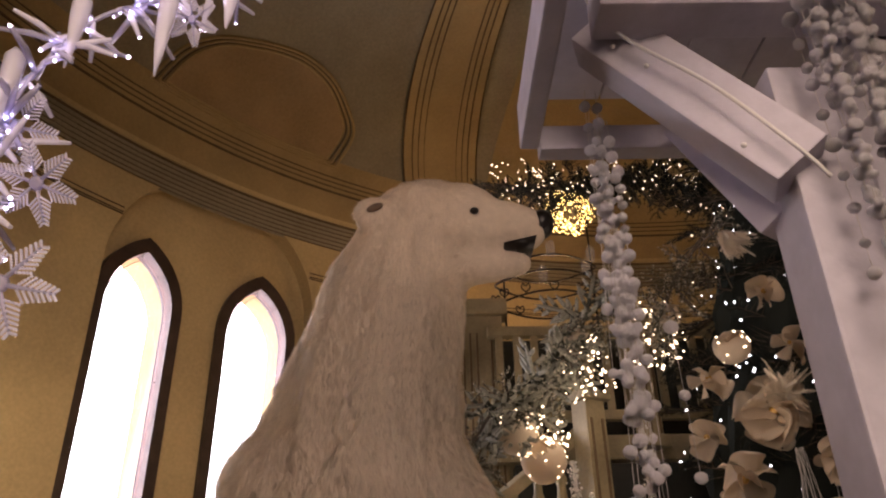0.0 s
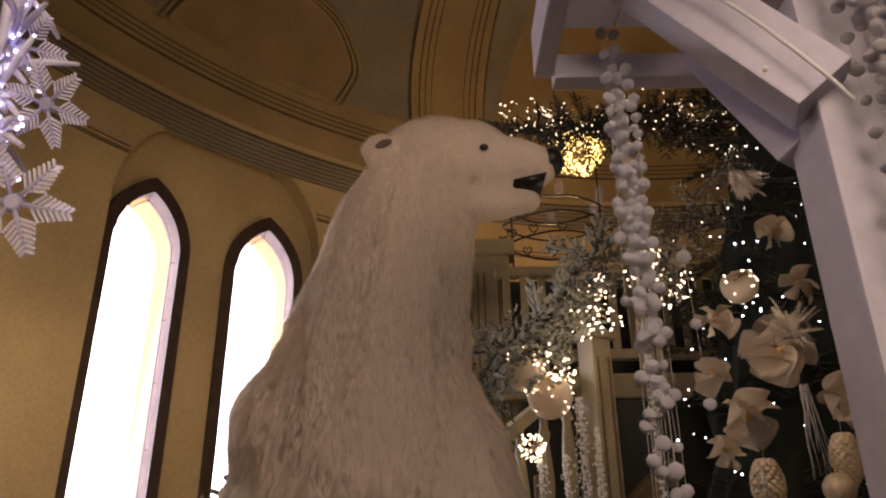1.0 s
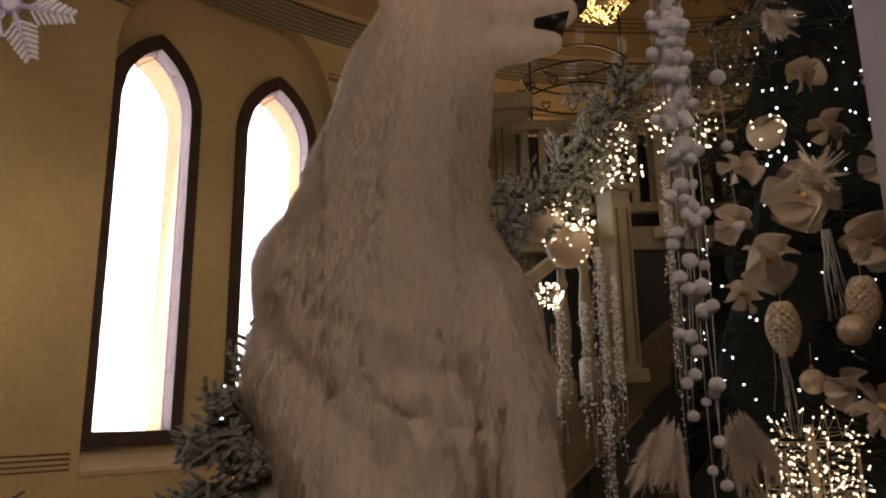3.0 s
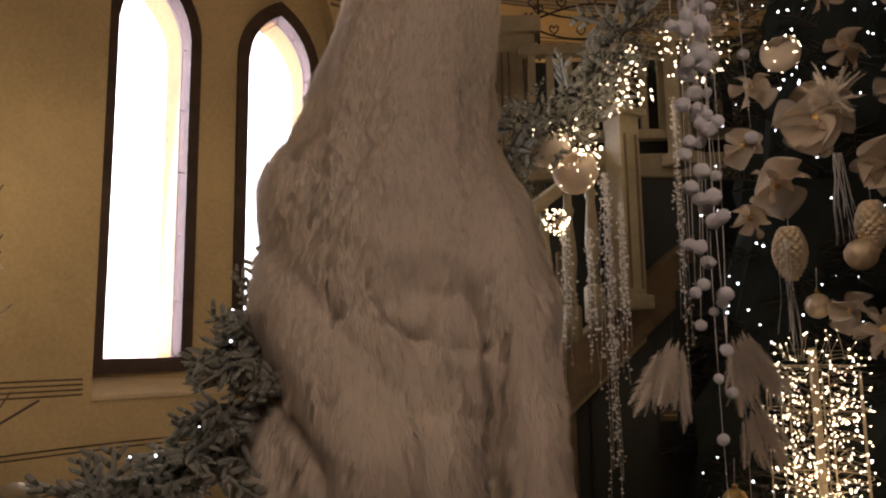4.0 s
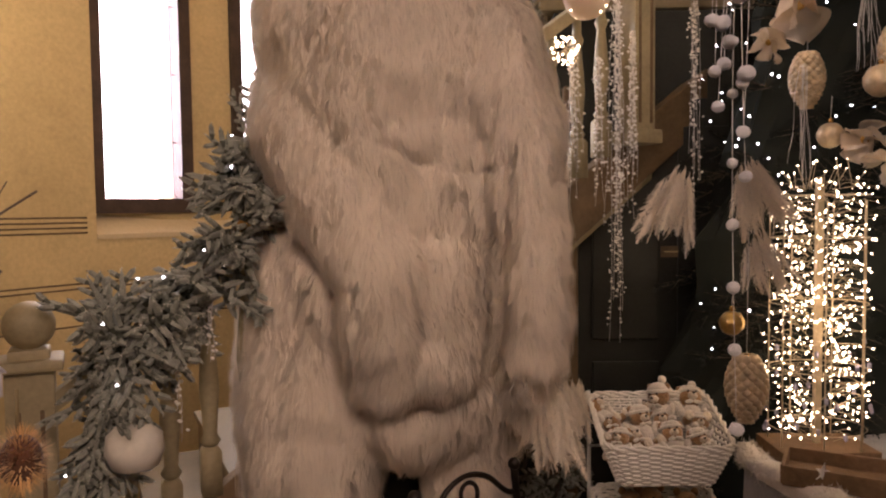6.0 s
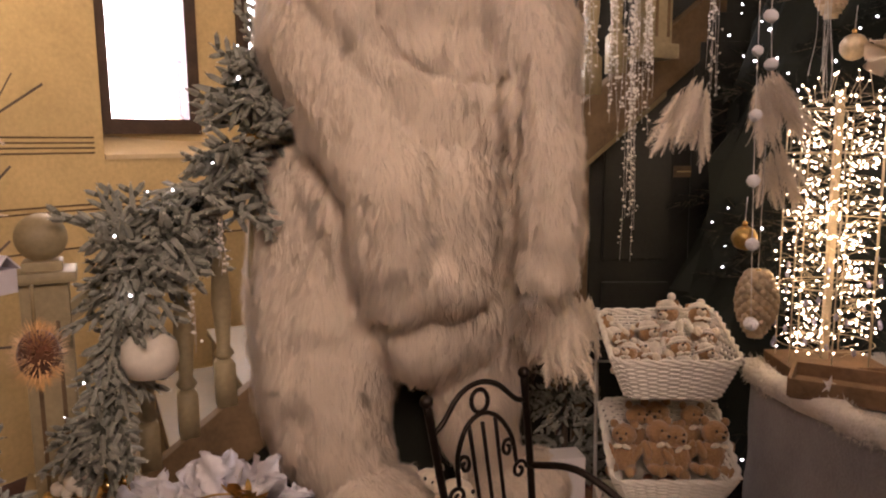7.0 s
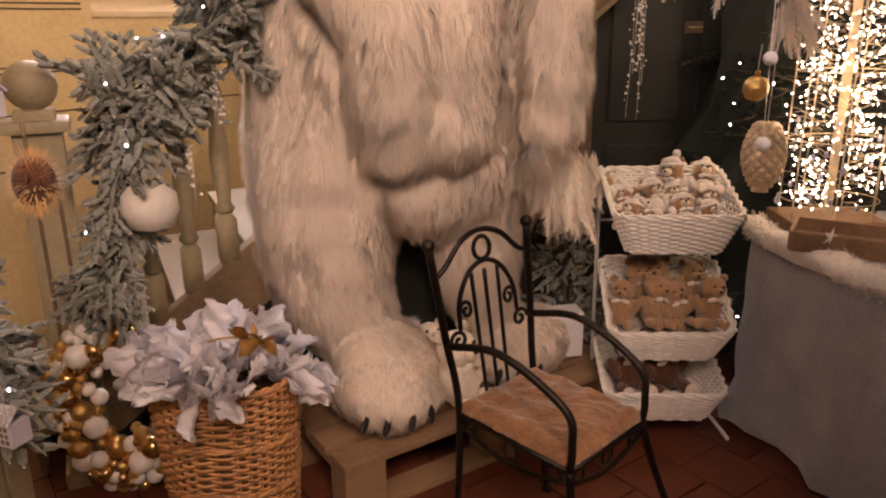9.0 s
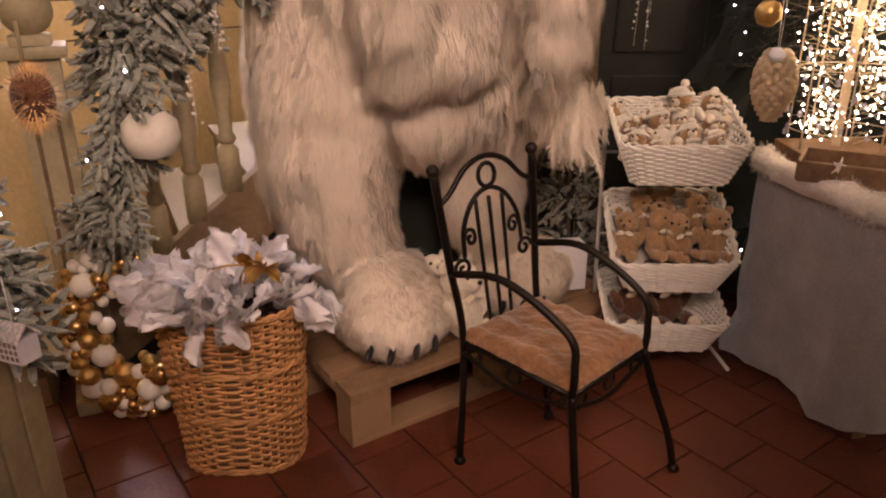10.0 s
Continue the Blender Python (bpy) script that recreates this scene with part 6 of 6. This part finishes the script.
# plush animals between the bear's feet
WHITEBEAR = teddy_mesh("plush_animal", CREAMPLUSH)
for p, rx, rz, s in (((-0.10, 2.36, 0.20), -12, 50, 2.1), ((-0.20, 2.50, 0.20), -30, 20, 1.8)):
    o = solid("plush_animal", WHITEBEAR, None, "white plush animal lying on the pallet", "stuffed toy", "plush animals on the pallet")
    o.matrix_world = pose(*p, rx, 0, rz) @ Matrix.Scale(s, 4)

# small frosted tree and a white box behind the bear
small = thing("frosted_tree", "small grey frosted fir behind the bear's feet", "tree", at=(0.30, 3.0, 0))
part("trunk", tube(bmesh.new(), [(0, 0, 0), (0, 0, 0.95)], [0.018, 0.006], 6), BARK, small)
for i in range(70):
    f = rs.random()
    a = rs.uniform(0, math.tau)
    o = part("sprig", FROSTED[rs.randrange(3)], None, small)
    o.matrix_basis = frame_x((0, 0, 0.18 + 0.75 * f), (math.cos(a), math.sin(a), rs.uniform(-0.4, 0.3)), rs.uniform(0, 360), 1.15 * (1.05 - 0.75 * f))
bm = box(bmesh.new(), pose(0.27, 2.78, 0.30, 0, 0, 12), 0.14, 0.10, 0.18, 0.004)
solid("gift_box", bm, PAPER, "plain white cardboard box on the pallet", "box")

# heart-shaped pale vase-like ornament on the balusters
bm = lathe(bmesh.new(), [(0.015, 0.0), (0.055, 0.012), (0.07, 0.05), (0.066, 0.09), (0.04, 0.118), (0.012, 0.125)], n=22)
for v in bm.verts:
    if v.co.z > 0.06:
        v.co.z -= 0.02 * math.exp(-(v.co.x / 0.025) ** 2)
o = solid("ceramic_heart", bm, VASE, "matt white heart ornament hung on the balusters", "ornament", smooth=True)
o.matrix_world = pose(-0.995, 2.14, 0.885) @ Matrix.Scale(1.15, 4)


# ---- icy garland near the camera ----
def snowflake(at, r, label, turn, tilt):
    s = thing("snowflake", label, "ornament", "clear snowflakes", at=at)
    s.matrix_world = pose(*at, 90 + tilt, turn, 12)
    part("hub", lathe(bmesh.new(), [(r * 0.15, -0.003), (r * 0.2, 0.0), (r * 0.12, 0.006)], n=12), ACRYL, s)
    for k in range(6):
        m = pose(0, 0, 0, 0, 0, 60 * k)
        arm = part("arm", tube(bmesh.new(), [m @ Vector((r * 0.12, 0, 0)), m @ Vector((r, 0, 0))], [r * 0.055, r * 0.03], 5), ACRYL, s)
        bm = bmesh.new()
        for j in range(7):
            f = 0.30 + 0.11 * j
            for sg in (-1, 1):
                l = r * (0.34 - 0.035 * j)
                a = m @ Vector((r * f, 0, 0))
                b = m @ Vector((r * f + l * 0.6, sg * l * 0.75, 0))
                tube(bm, [a, b], [r * 0.022, r * 0.018], 4)
                for q in range(5):
                    bmesh.ops.create_icosphere(bm, subdivisions=1, radius=r * 0.036, matrix=Matrix.Translation(a.lerp(b, 0.25 + 0.19 * q) + Vector((0, 0, r * 0.012))))
        part("beading", bm, ACRYLW, arm, "glittering clear beads", kind="stuff")
    return s


ACRYLW = glassmat("white_glitter_acrylic", (0.95, 0.93, 1.0), 0.04, 0.42)
VIOLETBULB = lightmat("violet_white_led", (0.80, 0.76, 1.0), 6.0)
snowflake((-0.575, 0.87, 2.262), 0.072, "clear glitter snowflake hanging on the icy garland", 8, 6)
for at, r, tn in (((-0.60, 0.93, 2.455), 0.062, 20), ((-0.645, 0.9, 2.36), 0.04, 33), ((-0.42, 0.95, 2.80), 0.045, 25), ((-0.655, 0.93, 2.56), 0.06, 8)):
    snowflake(at, r, "clear beaded snowflake on the icy garland", tn, 35)
icy = thing("icy_garland", "clear acrylic icicle garland with violet-white lights", "garland")
rs = random.Random(111)
main = bez([(-0.30, 0.95, 2.95), (-0.45, 0.95, 2.86), (-0.58, 0.93, 2.78), (-0.66, 0.92, 2.62), (-0.67, 0.92, 2.46), (-0.64, 0.9, 2.33)], 8)
part("stem", tube(bmesh.new(), main, 0.004, 5), ACRYL, icy)
P = []
for i in range(100):
    p = main[rs.randrange(len(main))]
    d = Vector((rs.uniform(-1, 1), rs.uniform(-0.8, 0.8), rs.uniform(-1, 0.7)))
    e = p + d.normalized() * rs.uniform(0.04, 0.11)
    part("twig", tube(bmesh.new(), [p, p.lerp(e, 0.5) + Vector((0, 0, 0.006)), e], [0.0045, 0.006, 0.0035], 6), ACRYLW if i % 3 else ACRYL, icy)
    if i % 2:
        P.append(e)
    P.append(p + d * 0.02)
part("bulbs", bulbs_mesh("bulbs", P, 0.0036, VIOLETBULB), None, icy, "violet-white LED bulbs", kind="stuff")
for at, l in (((-0.452, 0.92, 2.80), 0.15), ((-0.60, 0.92, 2.80), 0.13), ((-0.67, 0.9, 2.66), 0.14), ((-0.36, 0.95, 2.88), 0.1)):
    ic = thing("icicle", "clear glittering acrylic icicle", "ornament", "icicles on the garland", at=at)
    bm = lathe(bmesh.new(), [(0.006, 0.03), (0.017, 0.015), (0.015, -0.02), (0.009, -l * 0.6), (0.0015, -l)], n=8)
    for v in bm.verts:
        v.co += Vector((noise.noise(v.co * 120), noise.noise(v.co * 120 + Vector((5, 0, 0))), 0)) * 0.003
    part("body", bm, ACRYLW, ic)

# ---- small display at the camera's left ----
twig = thing("twig_tree", "bare twig tree hung with white ornaments", "plant")
rs = random.Random(121)
part("trunk", tube(bmesh.new(), bez([(-0.99, 1.32, 0.84), (-0.97, 1.3, 1.3), (-0.93, 1.3, 1.75), (-0.88, 1.28, 2.05)], 6), 0.008, 6), BARK, twig)
for z, dx, dz in ((1.0, 0.15, 0.12), (1.15, 0.16, 0.08), (1.28, 0.15, 0.12), (1.42, 0.13, 0.1), (1.55, 0.19, 0.1), (1.68, 0.1, 0.12), (1.8, 0.09, 0.1), (1.92, 0.06, 0.1)):
    p = Vector((-0.98 + (z - 1) * 0.08, 1.3, z))
    e = p + Vector((dx, rs.uniform(-0.08, 0.02), dz))
    k = p.lerp(e, 0.5) + Vector((0, 0, rs.uniform(-0.03, 0.03)))
    part("twig", tube(bmesh.new(), bez([p, k, e], 5), 0.0022, 4), BARK, twig)
    part("twig", tube(bmesh.new(), bez([k, k + Vector((0.06, -0.02, 0.07))], 3), 0.0015, 4), BARK, twig)
for at, s in (((-0.82, 1.2, 1.905), 0.5), ((-0.81, 1.2, 1.755), 0.5), ((-0.87, 1.3, 1.60), 0.45), ((-0.87, 1.28, 1.46), 0.45)):
    feather_ornament(at, "small white feather ornament on the twig tree", 9, s, (0.7, -0.2, -0.25), int(at[2] * 100))


def little_house(at, s, material, label):
    h = thing("house_ornament", label, "ornament", "little house ornaments", at=at, rz=-18)
    part("house_body", box(bmesh.new(), pose(0, 0, 0), s, s * 0.7, s * 0.8, s * 0.02), WHITEWOOD, h)
    for sg in (-1, 1):
        part("roof_slope", box(bmesh.new(), pose(0, sg * s * 0.22, s * 0.62, sg * -45), s * 1.12, s * 0.66, s * 0.06, s * 0.015), material, h)
    for i in range(4):
        for j in range(3):
            part("window", box(bmesh.new(), pose((i - 1.5) * s * 0.2, -s * 0.355, (j - 1) * s * 0.22), s * 0.12, s * 0.02, s * 0.14), BROWNSTAIR, h)
    part("cord", tube(bmesh.new(), [(0, 0, s * 0.8), (0, 0, s * 2.4)], 0.0012, 4), THREAD, h)


SILVER = mat("silver_glitter", (0.66, 0.60, 0.60), 0.3, metal=0.6, var=0.5, scale=120, bump=0.8, fine=300)
little_house((-0.86, 1.22, 0.79), 0.056, SILVER, "little white house ornament with a silver glitter roof")
little_house((-0.835, 1.28, 1.335), 0.05, WHITEWOOD, "little white wooden house ornament")
furry = thing("fur_ball", "brown and white furry hanging ball", "ornament", at=(-0.788, 1.3, 1.205))
bm = ball(bmesh.new(), Matrix.Diagonal((1, 1, 1.3, 1)), 0.034, 3)
part("core", bm, TEDDYDARK, furry)
V, Fc = [], []
for i in range(900):
    d = Vector((rs.gauss(0, 1), rs.gauss(0, 1), rs.gauss(0, 1))).normalized()
    p = Vector((d.x * 0.033, d.y * 0.033, d.z * 0.044))
    s = d.cross(Vector((0, 0, 1))).normalized() * 0.0012
    k = len(V)
    V += [tuple(p - s), tuple(p + s), tuple(p + d * rs.uniform(0.012, 0.026))]
    Fc.append((k, k + 1, k + 2))
FUZZ = mat("golden_brown_fur", (0.50, 0.30, 0.13), 0.9, var=0.5, scale=60, bump=0.0, island=True, sheen=0.3)
part("fur", arrays_mesh("fur", V, Fc, [FUZZ]), None, furry, "fuzzy fur", kind="stuff")
part("loop", tube(bmesh.new(), [(-0.004, 0, 0.04), (-0.003, 0, 0.12)], 0.004, 4), STEPCREAM, furry)
mini = thing("frosted_tree", "small frosted fir with white lights in a wooden crate", "tree", at=(-1.0, 1.3, 0))
part("trunk", tube(bmesh.new(), [(0, 0, 0.3), (0, 0, 1.1)], [0.012, 0.005], 6), BARK, mini)
for i in range(80):
    f = rs.random()
    a = rs.uniform(0, math.tau)
    o = part("sprig", FROSTED[rs.randrange(3)], None, mini)
    o.matrix_basis = frame_x((0, 0, 0.78 + 0.34 * f), (math.cos(a), math.sin(a), rs.uniform(-0.7, 0.2)), rs.uniform(0, 360), 0.82 * (1.1 - 0.5 * f))
part("fairy_lights", bulbs_mesh("fairy_lights", [(0.085 * math.cos(a), 0.085 * math.sin(a), rs.uniform(0.8, 1.05)) for a in [rs.uniform(0, math.tau) for _ in range(10)]], 0.0055, WHITEBULB), None, mini, "white LED bulbs", kind="stuff")
crate = thing("wooden_crate", "tall pale wooden slatted crate", "crate", at=(-1.13, 1.27, 0), rz=-4)
for i in range(4):
    part("slat", box(bmesh.new(), pose(-0.115 + 0.077 * i, -0.13, 0.40), 0.07, 0.014, 0.80, 0.003), STAIRWOOD, crate)
    part("slat", box(bmesh.new(), pose(-0.115 + 0.077 * i, 0.13, 0.40), 0.07, 0.014, 0.80, 0.003), STAIRWOOD, crate)
    part("side_slat", box(bmesh.new(), pose(0.15, -0.1 + 0.068 * i, 0.40), 0.014, 0.06, 0.80, 0.003), STAIRWOOD, crate)
    part("side_slat", box(bmesh.new(), pose(-0.15, -0.1 + 0.068 * i, 0.40), 0.014, 0.06, 0.80, 0.003), STAIRWOOD, crate)

# ---- floor tiles ----
tile = finish(box(bmesh.new(), Matrix(), 0.213, 0.213, 0.012, 0.003), "tile", TERRA)
k = 0
TA = radians(38)
for i in range(-16, 17):
    for j in range(-16, 17):
        lx, ly = i * 0.22, j * 0.22 + (0.11 if i % 2 else 0)
        x, y = 0.2 + lx * math.cos(TA) - ly * math.sin(TA), 2.0 + lx * math.sin(TA) + ly * math.cos(TA)
        if -1.7 < x < 2.0 and 0.7 < y < 3.4 and k < 300:
            t = part("tile", tile, None, floor)
            t.matrix_world = pose(x, y, -0.0075 + 0.001 * noise.noise(Vector((x * 9, y * 9, 0))), 0.2 * noise.noise(Vector((x * 5, y, 1))), 0.2 * noise.noise(Vector((x, y * 5, 2))), 38)
            k += 1
